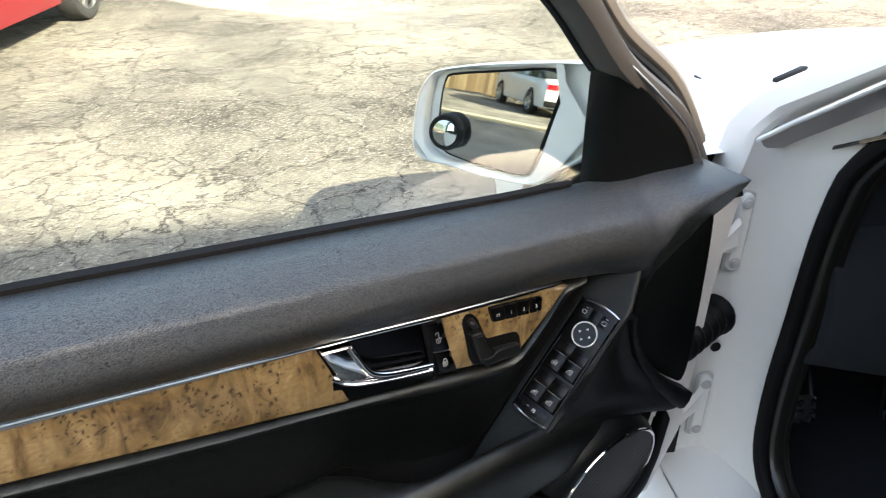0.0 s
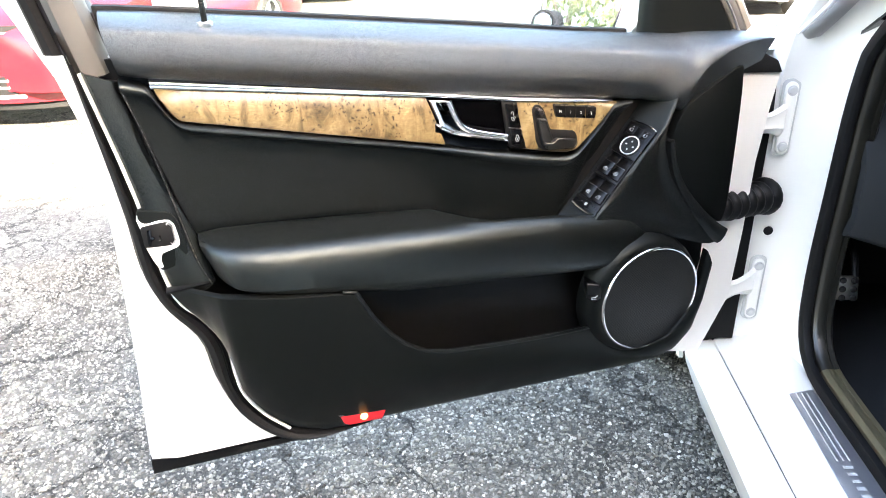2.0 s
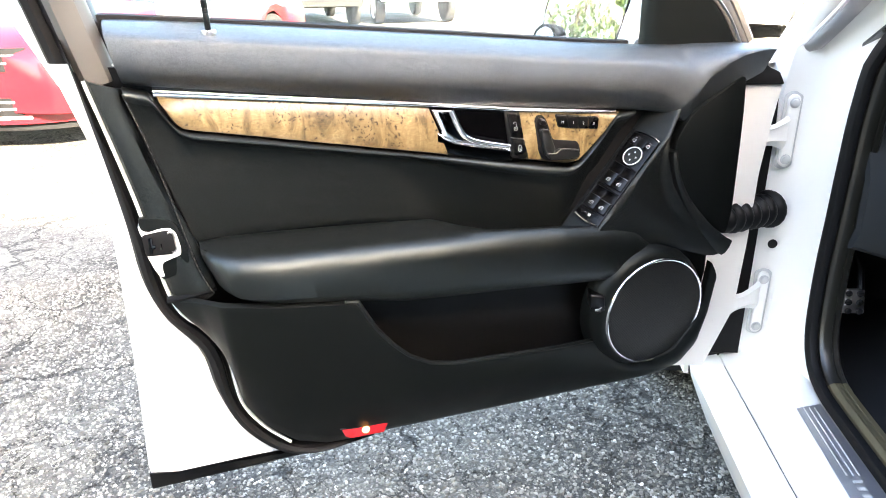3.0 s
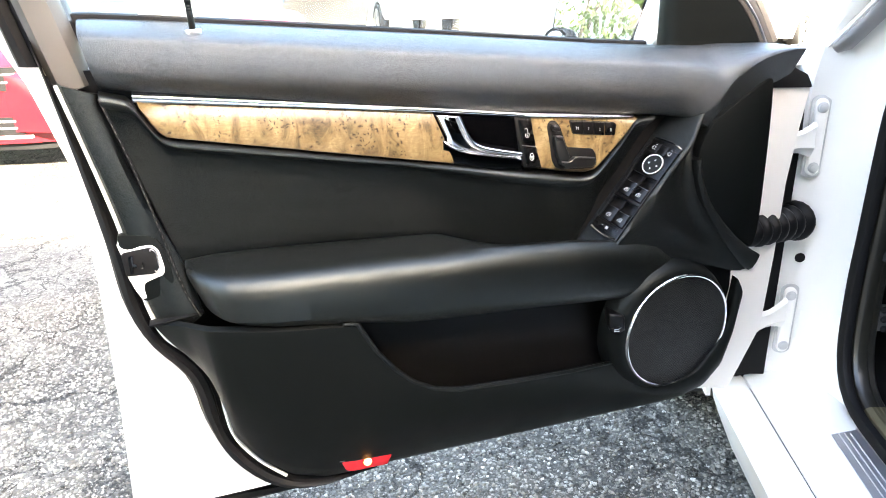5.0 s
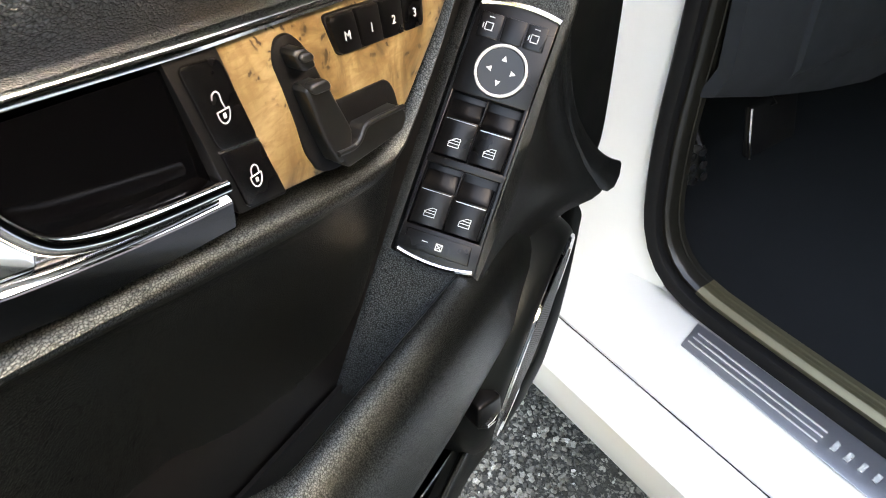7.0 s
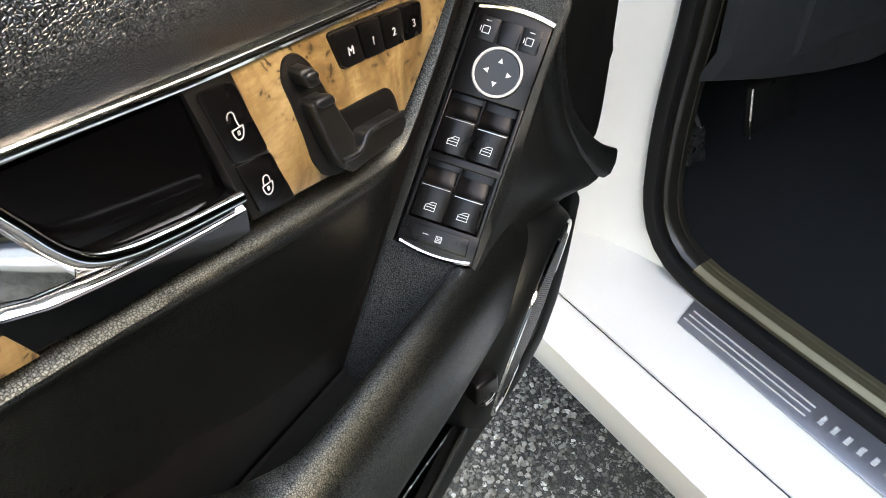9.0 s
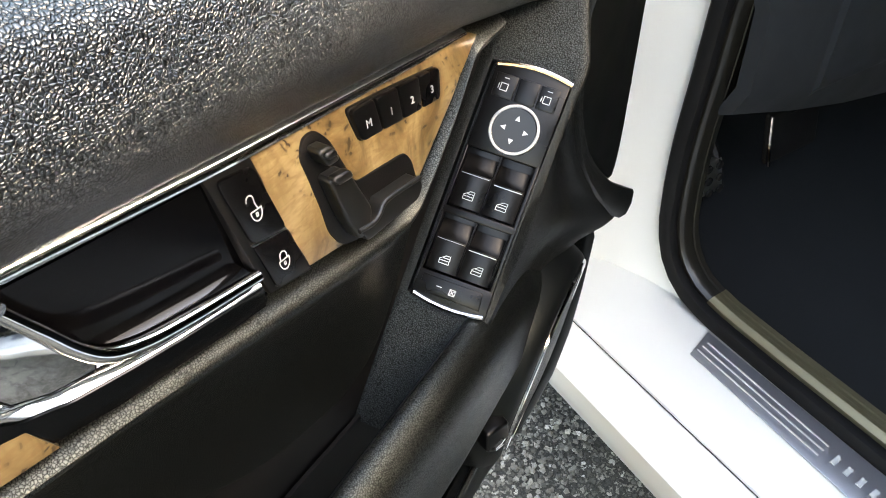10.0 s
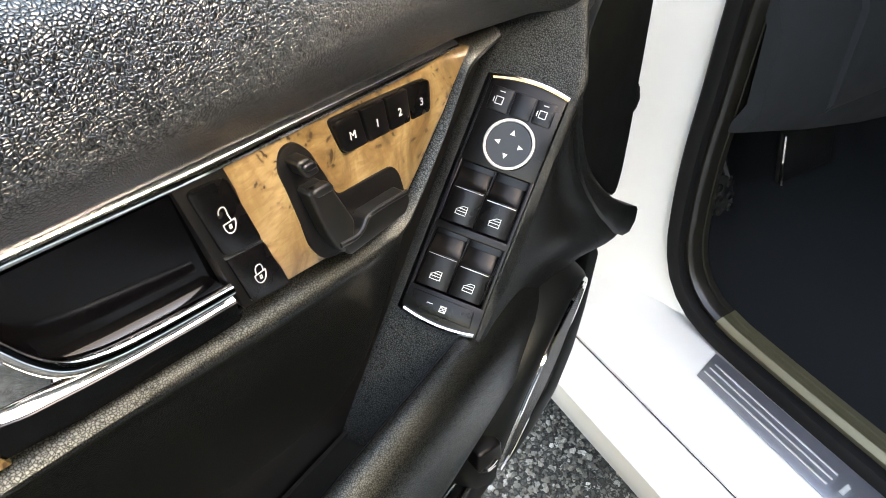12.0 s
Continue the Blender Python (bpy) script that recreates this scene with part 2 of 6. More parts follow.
KNOB_GREY = plastic("slate_knob_plastic", (0.006, 0.0075, 0.008), 0.34, 500.0, 0.00003, 0.4)
PAPER = plastic("white_paper", (0.85, 0.85, 0.84), 0.7, 200.0, 0.0001)
MIRROR = material("mirror_glass", (0.60, 0.63, 0.62), 0.01, 1.0)
GRILLE = dotted("speaker_mesh", (0.0045, 0.0048, 0.0042), (0.0015, 0.0015, 0.0015), 520.0)
CARPET = plastic("black_carpet", (0.025, 0.0268, 0.0282), 0.95, 900.0, 0.002, 0.05)
RED_LENS = material("red_lens", (0.42, 0.012, 0.018), 0.15, coat=1.0)
LAMP_GLOW = material("lamp_glow", (1.0, 0.5, 0.2), 0.3)
bsdf(LAMP_GLOW).inputs["Emission Color"].default_value = (1.0, 0.35, 0.08, 1)
bsdf(LAMP_GLOW).inputs["Emission Strength"].default_value = 0.6
GLASS = material("clear_glass", (0.93, 0.97, 0.95), 0.0)
clear, shine, film = node(GLASS, "ShaderNodeBsdfTransparent", Color=(0.93, 0.96, 0.94, 1)), node(GLASS, "ShaderNodeBsdfGlossy", Roughness=0.02), node(GLASS, "ShaderNodeMixShader")
film.inputs[0].default_value = 0.03
link(GLASS, clear.outputs[0], film.inputs[1])
link(GLASS, shine.outputs[0], film.inputs[2])
link(GLASS, film.outputs[0], GLASS.node_tree.nodes["Material Output"].inputs[0])
DARK_GLASS = material("dark_glass", (0.02, 0.022, 0.024), 0.05, coat=0.5)
FENCE_WOOD = plastic("weathered_fence_wood", (0.34, 0.24, 0.13), 0.85, 40.0, 0.004)
CONCRETE = plastic("pale_concrete", (0.36, 0.32, 0.22), 0.9, 30.0, 0.004)
PLASTER = plastic("dark_wall_render", (0.045, 0.047, 0.05), 0.9, 30.0, 0.004)
tone = node(FENCE_WOOD, "ShaderNodeObjectInfo")
link(FENCE_WOOD, ramp(FENCE_WOOD, tone.outputs["Random"], [(0.0, (0.16, 0.105, 0.05)), (0.4, (0.32, 0.22, 0.11)), (1.0, (0.44, 0.32, 0.17))]), bsdf(FENCE_WOOD).inputs["Base Color"])
LEAF = material("leaf", (0.09, 0.13, 0.025), 0.6)
BARK = plastic("bark", (0.12, 0.09, 0.06), 0.9, 60.0, 0.01)


# ---- mesh helpers ----
def thing(name, at, label, category, group="", kind=""):
    ob = new(name)
    ob.location = at
    ob.empty_display_size = 0.05
    return tagged(ob, label, category, group, kind)


def part(name, bm, mat, parent=None, label="", sharp=38.0):
    """One mesh object in world coordinates under a thing or a part."""
    bmesh.ops.recalc_face_normals(bm, faces=bm.faces)
    for f in bm.faces:
        f.smooth = True
    for e in bm.edges:
        if len(e.link_faces) == 2 and e.calc_face_angle(0) > radians(sharp):
            e.smooth = False
    me = bpy.data.meshes.new(name)
    bm.to_mesh(me)
    bm.free()
    me.materials.append(mat)
    ob = new(name, me)
    if parent:
        ob.parent = parent
        chain, p = Matrix(), parent
        while p:
            chain = p.matrix_basis @ chain if p.parent is None else p.matrix_parent_inverse @ p.matrix_basis @ chain
            p = p.parent
        ob.matrix_parent_inverse = chain.inverted()
    return tagged(ob, label)


def curve(pts, n, closed=False):
    """n points evenly spaced along a smooth line through pts."""
    p = [Vector(q) for q in pts]
    m = len(p)
    out = []
    for i in range(m if closed else m - 1):
        a, b = p[i], p[(i + 1) % m]
        a0 = p[i - 1] if closed or i else a + (a - b)
        b1 = p[(i + 2) % m] if closed or i + 2 < m else b + (b - a)
        la, lb, lc = max((a - a0).length, 1e-6) ** 0.5, max((b - a).length, 1e-6) ** 0.5, max((b1 - b).length, 1e-6) ** 0.5
        for k in range(12):
            t = k / 12 * lb
            A1 = a0 * (-t / la) + a * ((t + la) / la)
            A2 = a * ((lb - t) / lb) + b * (t / lb)
            A3 = b * ((lb + lc - t) / lc) + b1 * ((t - lb) / lc)
            B1 = A1 * ((lb - t) / (la + lb)) + A2 * ((t + la) / (la + lb))
            B2 = A2 * ((lb + lc - t) / (lb + lc)) + A3 * (t / (lb + lc))
            out.append(B1 * ((lb - t) / lb) + B2 * (t / lb))
    out.append(p[0].copy() if closed else p[-1])
    d = np.array([0.0] + [(out[i + 1] - out[i]).length for i in range(len(out) - 1)]).cumsum()
    arr = np.array([tuple(q) for q in out])
    s = np.linspace(0, d[-1], n + 1 if closed else n)[: n]
    return [Vector([np.interp(x, d, arr[:, k]) for k in range(arr.shape[1])]) for x in s]


def line(pts, n):
    """n points evenly spaced along straight pieces through pts."""
    arr = np.array([tuple(q) for q in pts], float)
    d = np.concatenate(([0], np.linalg.norm(np.diff(arr, axis=0), axis=1).cumsum()))
    return [Vector([np.interp(x, d, arr[:, k]) for k in range(arr.shape[1])]) for x in np.linspace(0, d[-1], n)]


def at(x, table):
    return float(np.interp(x, [a for a, b in table], [b for a, b in table]))


def grid(rows, close_u=False, close_v=False, bm=None, cap=False):
    """A sheet through rows of points; close_v joins each row's end to its start; cap shuts the first and last rows."""
    bm = bm or bmesh.new()
    vs = [[bm.verts.new(p) for p in r] for r in rows]
    n, m = len(vs), len(vs[0])
    for i in range(n if close_u else n - 1):
        for j in range(m if close_v else m - 1):
            q = (vs[i][j], vs[i][(j + 1) % m], vs[(i + 1) % n][(j + 1) % m], vs[(i + 1) % n][j])
            bm.faces.new(q)
    if cap:
        bm.faces.new(vs[0])
        bm.faces.new(vs[-1])
    return bm


def thick(rows, off, bm=None):
    """A closed shell: the sheet through rows and its copy moved by off, joined round the rim."""
    bm = bm or bmesh.new()
    off = Vector(off)
    n, m = len(rows), len(rows[0])
    a = [[bm.verts.new(p) for p in r] for r in rows]
    b = [[bm.verts.new(Vector(p) + off) for p in r] for r in rows]
    for i in range(n - 1):
        for j in range(m - 1):
            bm.faces.new((a[i][j], a[i][j + 1], a[i + 1][j + 1], a[i + 1][j]))
            bm.faces.new((b[i][j], b[i + 1][j], b[i + 1][j + 1], b[i][j + 1]))
    ring = [(i, 0) for i in range(n)] + [(n - 1, j) for j in range(1, m)] + [(i, m - 1) for i in range(n - 2, -1, -1)] + [(0, j) for j in range(m - 2, 0, -1)]
    for k in range(len(ring)):
        (i, j), (p, q) = ring[k], ring[(k + 1) % len(ring)]
        bm.faces.new((a[i][j], a[p][q], b[p][q], b[i][j]))
    return bm


def rounded(bm, width, segs=2, angle=30.0):
    es = [e for e in bm.edges if len(e.link_faces) == 2 and e.calc_face_angle(0) > radians(angle)]
    if width > 0 and es:
        bmesh.ops.bevel(bm, geom=es, offset=width, segments=segs, affect="EDGES", profile=0.5, clamp_overlap=True)
    return bm


def prism(pts, vec, bevel=0.0, segs=2, bm=None):
    """A flat outline pushed along vec, with rounded edges."""
    own = bm or bmesh.new()
    tmp = bmesh.new()
    a = [tmp.verts.new(p) for p in pts]
    b = [tmp.verts.new(Vector(p) + Vector(vec)) for p in pts]
    n = len(a)
    tmp.faces.new(a)
    tmp.faces.new(b[::-1])
    for i in range(n):
        tmp.faces.new((a[i], b[i], b[(i + 1) % n], a[(i + 1) % n]))
    bmesh.ops.recalc_face_normals(tmp, faces=tmp.faces)
    rounded(tmp, bevel, segs)
    me = bpy.data.meshes.new("tmp")
    tmp.to_mesh(me)
    tmp.free()
    own.from_mesh(me)
    bpy.data.meshes.remove(me)
    return own


def slab(outline, y0, y1, bevel=0.0, segs=2):
    """An outline in x and z, from y0 (towards the cabin) to y1."""
    return prism([(x, y0, z) for x, z in outline], (0, y1 - y0, 0), bevel, segs)


def box(lo, hi, bevel=0.0, m=None, segs=2, bm=None):
    (x0, y0, z0), (x1, y1, z1) = lo, hi
    pts = [(x0, y0, z0), (x1, y0, z0), (x1, y1, z0), (x0, y1, z0)]
    out = prism(pts, (0, 0, z1 - z0), bevel, segs)
    if m is not None:
        out.transform(m)
    if bm is None:
        return out
    me = bpy.data.meshes.new("tmp")
    out.to_mesh(me)
    out.free()
    bm.from_mesh(me)
    bpy.data.meshes.remove(me)
    return bm


def tube(path, r, n=8, closed=False, flat=(1.0, 1.0), up=(0, 0, 1), cap=True, bm=None):
    """A round or flattened bar along a path; r may be a number or one for each point."""
    path = [Vector(p) for p in path]
    rows = []
    for i, p in enumerate(path):
        a = path[i - 1] if i or closed else p
        b = path[(i + 1) % len(path)] if i + 1 < len(path) or closed else p
        t = (b - a).normalized()
        s = t.cross(Vector(up))
        s = s.normalized() if s.length > 1e-4 else t.orthogonal().normalized()
        w = s.cross(t)
        k = r[i] if isinstance(r, (list, tuple)) else r
        rows.append([p + s * (math.cos(q) * k * flat[0]) + w * (math.sin(q) * k * flat[1]) for q in (2 * math.pi * j / n for j in range(n))])
    return grid(rows, close_u=closed, close_v=True, bm=bm, cap=cap and not closed)


def lathe(profile, centre, axis, n=32, bm=None):
    """A turned shape: profile of (distance along axis, radius)."""
    z = Vector(axis).normalized()
    x = z.orthogonal().normalized()
    y = z.cross(x)
    c = Vector(centre)
    rows = [[c + z * h + (x * math.cos(a) + y * math.sin(a)) * r for a in (2 * math.pi * j / n for j in range(n))] for h, r in profile]
    return grid(rows, close_v=True, bm=bm, cap=True)


# ---- ground ----
bm = bmesh.new()
for x0, x1, y0, y1 in [(-60, 60, -30, 70)]:
    vs = [bm.verts.new(p) for p in ((x0, y0, 0), (x1, y0, 0), (x1, y1, 0), (x0, y1, 0))]
    bm.faces.new(vs)
far = [bm.verts.new(p) for p in ((-900, -900, -0.02), (900, -900, -0.02), (900, 900, -0.02), (-900, 900, -0.02))]
bm.faces.new(far)
tagged(part("ground", bm, ASPHALT), "worn grey asphalt car park with alligator cracks", "ground", kind="structure")

def aggregate(x0, x1, y0, y1, step, seed):
    """Worn stone chips standing proud of the binder: five-sided blunt pebbles on a jittered grid."""
    rnd = np.random.default_rng(seed)
    gx, gy = np.meshgrid(np.arange(x0, x1, step), np.arange(y0, y1, step))
    n = gx.size
    cx, cy = gx.ravel() + rnd.uniform(-0.45, 0.45, n) * step, gy.ravel() + rnd.uniform(-0.45, 0.45, n) * step
    r = step * rnd.uniform(0.24, 0.66, n) * np.where(rnd.random(n) < 0.03, 1.4, 1.0)
    turn, high = rnd.uniform(0, 6.28, n), r * rnd.uniform(0.30, 0.75, n)
    verts = np.zeros((n, 10, 3))
    for k in range(5):
        a = turn + k * 2 * math.pi / 5 + rnd.uniform(-0.3, 0.3, n)
        q = r * rnd.uniform(0.7, 1.15, n)
        verts[:, k] = np.stack((cx + np.cos(a) * q, cy + np.sin(a) * q, np.full(n, -0.001)), 1)
        w = q * rnd.uniform(0.45, 0.85, n)
        verts[:, k + 5] = np.stack((cx + np.cos(a) * w, cy + np.sin(a) * w, high * rnd.uniform(0.75, 1.25, n)), 1)
    one = [(k, (k + 1) % 5, (k + 1) % 5 + 5, k + 5) for k in range(5)] + [(5, 6, 7, 8, 9)]
    me = bpy.data.meshes.new("asphalt_chips")
    me.from_pydata(verts.reshape(-1, 3).tolist(), [], [tuple(i + 10 * s for i in f) for s in range(n) for f in one])
    me.materials.append(CHIPS)
    return tagged(new("asphalt_chips", me), "pale and dark stone chips in the worn asphalt", "gravel", kind="stuff")


aggregate(-1.7, 1.15, 0.45, 2.5, 0.0115, 5)

# ---- the open front door ----
door = thing("car_door", (0.2, 0.55, 0.345), "open white car door, black leather inside with burl wood inlay", "car door")

SKIN = [(-0.322, 0.93), (-0.320, 0.762), (-0.325, 0.565), (-0.334, 0.366), (-0.294, 0.356), (-0.1, 0.344), (0.0, 0.334), (0.3, 0.326), (0.5, 0.328), (0.66, 0.345), (0.735, 0.40), (0.757, 0.52), (0.768, 0.66), (0.785, 0.80), (0.80, 0.90), (0.815, 0.965), (0.69, 0.985), (0.5, 0.995), (0.2, 1.015), (0.0, 1.03), (-0.26, 1.05), (-0.357, 1.054), (-0.347, 1.02)]
bm = bmesh.new()
HINGE_EDGE = [(0.345, 0.650), (0.40, 0.728), (0.46, 0.768), (0.52, 0.785), (0.59, 0.791), (0.72, 0.793), (0.83, 0.794), (0.90, 0.805), (0.965, 0.815)]
inner = [(at(z, HINGE_EDGE) if x > 0.72 else x + (0.012 if x < -0.2 else 0.0) - (0.012 if x > 0.6 else 0.0), 0.505, z + (at(x, [(-0.34, 0.062), (-0.2, 0.066), (0.0, 0.085), (0.25, 0.094), (0.45, 0.090), (0.66, 0.072)]) if z < 0.37 else 0.0)) for x, z in SKIN]
mid = [(x, 0.575, z + (at(x, [(-0.1, 0.024), (0.05, 0.050), (0.66, 0.045)]) if z < 0.37 else 0.0)) for x, z in SKIN]
outer = [(x, 0.60 + 0.035 * math.sin(max(0.0, min(1.0, (z - 0.34) / 0.75)) * 3.1), z + (at(x, [(-0.1, 0.0), (0.05, 0.016)]) if z < 0.37 else 0.0)) for x, z in SKIN]
grid([inner, mid, outer], close_v=True, bm=bm, cap=True)
part("door_shell", rounded(bm, 0.004, 2, 40.0), WHITE, door, "white painted steel door shell")

# rubber lip along the bottom edge
rows = []
for k in np.linspace(0, 1, 16):
    x, hi, lo = -0.336 + 0.27 * k, at(k, [(0, 0.364), (0.15, 0.357), (1, 0.3445)]), at(k, [(0, 0.336), (1, 0.3395)])
    rows.append([Vector((x, y, z)) for y, z in ((0.584, hi + 0.003), (0.581, (hi + lo) / 2), (0.584, lo), (0.602, lo), (0.604, hi))])
part("bottom_seal", grid(rows, close_v=True, cap=True), RUBBER, door, "black rubber bottom seal")
# two thin tapered grey strips on the shell's inner face
for a, b in (((-0.270, 0.544), (-0.214, 0.559)), ((-0.260, 0.472), (-0.188, 0.487))):
    part("crease", tube(line([(a[0], 0.5052, a[1]), (b[0], 0.5052, b[1])], 9), [0.0002, 0.0008, 0.0014, 0.0018, 0.0018, 0.0016, 0.0011, 0.0006, 0.0002], 8, up=(0, 1, 0)), SILVER, door, "faint grey streak")

REAR_EDGE = [(-0.305, 1.038), (-0.291, 0.977), (-0.278, 0.918), (-0.267, 0.860), (-0.263, 0.830), (-0.258, 0.800), (-0.252, 0.755), (-0.237, 0.708), (-0.196, 0.664), (-0.182, 0.623), (-0.171, 0.541), (-0.142, 0.491), (-0.105, 0.452), (-0.06, 0.432)]
SEAL_OUT = [(-0.325, 1.085), (-0.312, 1.0), (-0.300, 0.92), (-0.290, 0.843), (-0.282, 0.757), (-0.261, 0.695), (-0.222, 0.635), (-0.207, 0.562), (-0.174, 0.479), (-0.118, 0.424), (-0.06, 0.410), (0.03, 0.424)]
a = curve([(x, 0, z) for x, z in SEAL_OUT], 44)
b = curve([(x - 0.006, 0, z - 0.004) for x, z in REAR_EDGE + [(0.04, 0.434)]], 44)
rows = []
for p, q in zip(a, b):
    rows.append([Vector((p.x + (q.x - p.x) * k, y, p.z + (q.z - p.z) * k)) for k, y in ((0.0, 0.506), (0.03, 0.492), (0.2, 0.482), (0.5, 0.478), (0.75, 0.483), (0.8, 0.494), (0.86, 0.482), (0.95, 0.486), (1.0, 0.506))])
part("door_seal", grid(rows), RUBBER, door, "black rubber door seal")

# carrier behind the trim
CARRIER = [(-0.25, 0.80), (-0.23, 0.70), (-0.175, 0.61), (-0.13, 0.49), (-0.05, 0.435), (0.55, 0.435), (0.66, 0.48), (0.69, 0.62), (0.68, 0.95), (0.5, 1.0), (-0.29, 1.05)]
part("carrier", slab(CARRIER, 0.494, 0.507), PLASTIC_DARK, door)

# upper pad
TOP = [(-0.27, 1.106), (-0.05, 1.089), (0.2, 1.068), (0.4, 1.050), (0.53, 1.041), (0.62, 1.042), (0.697, 1.040), (0.722, 1.037)]
LOW = [(-0.262, 1.029), (-0.067, 1.004), (0.171, 0.9720), (0.44, 0.9475), (0.52, 0.942), (0.558, 0.932), (0.575, 0.922), (0.584, 0.926), (0.606, 0.944), (0.636, 0.963), (0.668, 0.975), (0.698, 0.986), (0.722, 0.996)]
PROFILE = [(0.523, 0.0), (0.512, -0.01), (0.495, 0.025), (0.478, 0.09), (0.466, 0.15), (0.4605, 0.185), (0.4570, 0.215), (0.4548, 0.25), (0.4532, 0.33), (0.4515, 0.45), (0.4518, 0.60), (0.4545, 0.75), (0.4605, 0.90), (0.467, 0.97), (0.478, 1.0)]
FOLD = [(0.53, 0.95), (0.555, 0.85), (0.60, 0.45), (0.66, 0.20), (0.70, 0.12), (0.72, 0.10)]      # where the pad bends back round its front end
FINE = [p[1] for i, p in enumerate(PROFILE[2:], 2)]
FINE = [0.0] + sorted(FINE + [(a + b) / 2 for a, b in zip(FINE, FINE[1:])])
CURVE_Y = [(h, y) for y, h in PROFILE if h >= 0]
rows = []
for x in list(np.linspace(-0.262, 0.53, 50)) + list(np.linspace(0.54, 0.720, 38)):
    t, l = at(x, TOP), at(x, LOW)
    nose = max(0.0, min(1.0, (x - 0.45) / 0.2))
    end = max(0.0, (-0.245 - x) / 0.017)
    fold, turn = at(x, FOLD), max(0.0, min(1.0, (x - 0.54) / 0.05))
    tuck = at(x, [(-0.2, 0.3), (0.0, 0.6), (0.18, 1.0), (0.45, 1.0), (0.56, 0.0)])       # the pad's lower edge tucks in above the wood
    row = []
    for i, hf in enumerate(FINE):
        n1 = len(FINE) // 2
        split = fold * i / n1 if i <= n1 else fold + (1 - fold) * (i - n1) / (len(FINE) - 1 - n1)
        h = hf * (1 - turn) + split * turn
        reach = min(h, fold) * 0.45 / fold * turn + h * (1 - turn)
        y = at(reach, CURVE_Y) - nose * 0.018 * min(1, reach * 3) + turn * 0.022 * max(0.0, h - fold) / (1 - fold)
        y += tuck * at(h, [(0.55, 0.0), (0.68, 0.002), (0.8, 0.006), (0.9, 0.010), (0.97, 0.012), (1.0, 0.008)]) + end * 0.010
        row.append(Vector((x - 0.014 * (1 - h) * max(0, min(1, (-x - 0.2) / 0.06)), y, t - h * (t - l))))
    rows.append(row)
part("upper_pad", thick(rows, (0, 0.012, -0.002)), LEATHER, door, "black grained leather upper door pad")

# chrome strip above the wood
STRIP = [(-0.229, 1.0235), (-0.066, 1.005), (0.141, 0.981), (0.272, 0.9645), (0.455, 0.947)]
rows = []
for p in line([(x, 0, z) for x, z in STRIP], 40):
    h = at(p.x, [(-0.23, 0.0115), (0.0, 0.0085), (0.2, 0.0066), (0.4, 0.0060), (0.455, 0.0040)])
    rows.append([Vector((p.x, y + 0.002, p.z - h * k)) for y, k in ((0.488, -0.40), (0.4850, -0.30), (0.4812, -0.10), (0.4780, 0.15), (0.4764, 0.45), (0.4758, 0.75), (0.4764, 1.0), (0.480, 1.12), (0.486, 1.15))])
part("chrome_strip", thick(rows, (0, 0.006, 0)), SATIN_CHROME, door, "thin polished chrome strip")


def veneer(name, top, low, y_top, y_low, label=""):
    rows = []
    for p, q in zip(line([(x, 0, z) for x, z in top], 40), line([(x, 0, z) for x, z in low], 40)):
        rows.append([Vector((p.x + (q.x - p.x) * k, y, p.z + (q.z - p.z) * k)) for k, y in ((k, y_top + (y_low - y_top) * k + d) for k, d in ((0, 0.006), (0.02, 0.001), (0.12, -0.0005), (0.35, -0.0015), (0.6, -0.0015), (0.85, -0.0005), (0.97, 0.002), (1.0, 0.007)))])
    return part(name, thick(rows, (0, 0.008, 0)), WOOD, door, label)


veneer("wood_inlay", [(-0.226, 1.016), (-0.066, 0.9975), (0.139, 0.974)], [(-0.222, 1.004), (-0.209, 0.979), (-0.199, 0.969), (-0.18, 0.965), (-0.024, 0.936), (0.166, 0.901)], 0.4830, 0.4670, "glossy brown burl wood inlay")
veneer("wood_inlay", [(0.283, 0.9585), (0.37, 0.9495), (0.4585, 0.9430)], [(0.299, 0.880), (0.345, 0.871), (0.375, 0.8665), (0.393, 0.8695), (0.407, 0.883), (0.4365, 0.913), (0.4595, 0.943)], 0.4820, 0.4730, "glossy brown burl wood inlay")

# leather side panel under the wood
T = line([(-0.264, 0, 1.026), (-0.234, 0, 1.018), (-0.223, 0, 0.998), (-0.209, 0, 0.974), (-0.196, 0, 0.966), (-0.024, 0, 0.934), (0.164, 0, 0.900), (0.299, 0, 0.874), (0.372, 0, 0.862), (0.391, 0, 0.866), (0.406, 0, 0.880), (0.433, 0, 0.910), (0.456, 0, 0.942), (0.49, 0, 0.945)], 90)
B = curve([(-0.201, 0, 0.80), (-0.16, 0, 0.803), (-0.1, 0, 0.805), (0.0, 0, 0.804), (0.1, 0, 0.795), (0.165, 0, 0.785), (0.2, 0, 0.73), (0.23, 0, 0.67), (0.28, 0, 0.64), (0.33, 0, 0.64), (0.37, 0, 0.70), (0.40, 0, 0.79)], 90)
rows = []
for i, (p, q) in enumerate(zip(T, B)):
    deep = max(0.0, min(1.0, (q.x - 0.12) / 0.1))
    lip = at(p.x, [(0.05, -0.0065), (0.2, -0.0005), (0.3, 0.0)])
    rows.append([Vector((p.x + (q.x - p.x) * k, y + lip * (1 - k) + deep * 0.022 * k, p.z + (q.z - p.z) * k)) for k, y in ((0, 0.488), (0.005, 0.4765), (0.015, 0.4715), (0.03, 0.4690), (0.045, 0.4688), (0.06, 0.4705), (0.08, 0.4740), (0.11, 0.4770), (0.16, 0.4790), (0.26, 0.4805), (0.4, 0.481), (0.55, 0.481), (0.7, 0.481), (0.85, 0.481), (0.95, 0.481), (1.0, 0.484))])
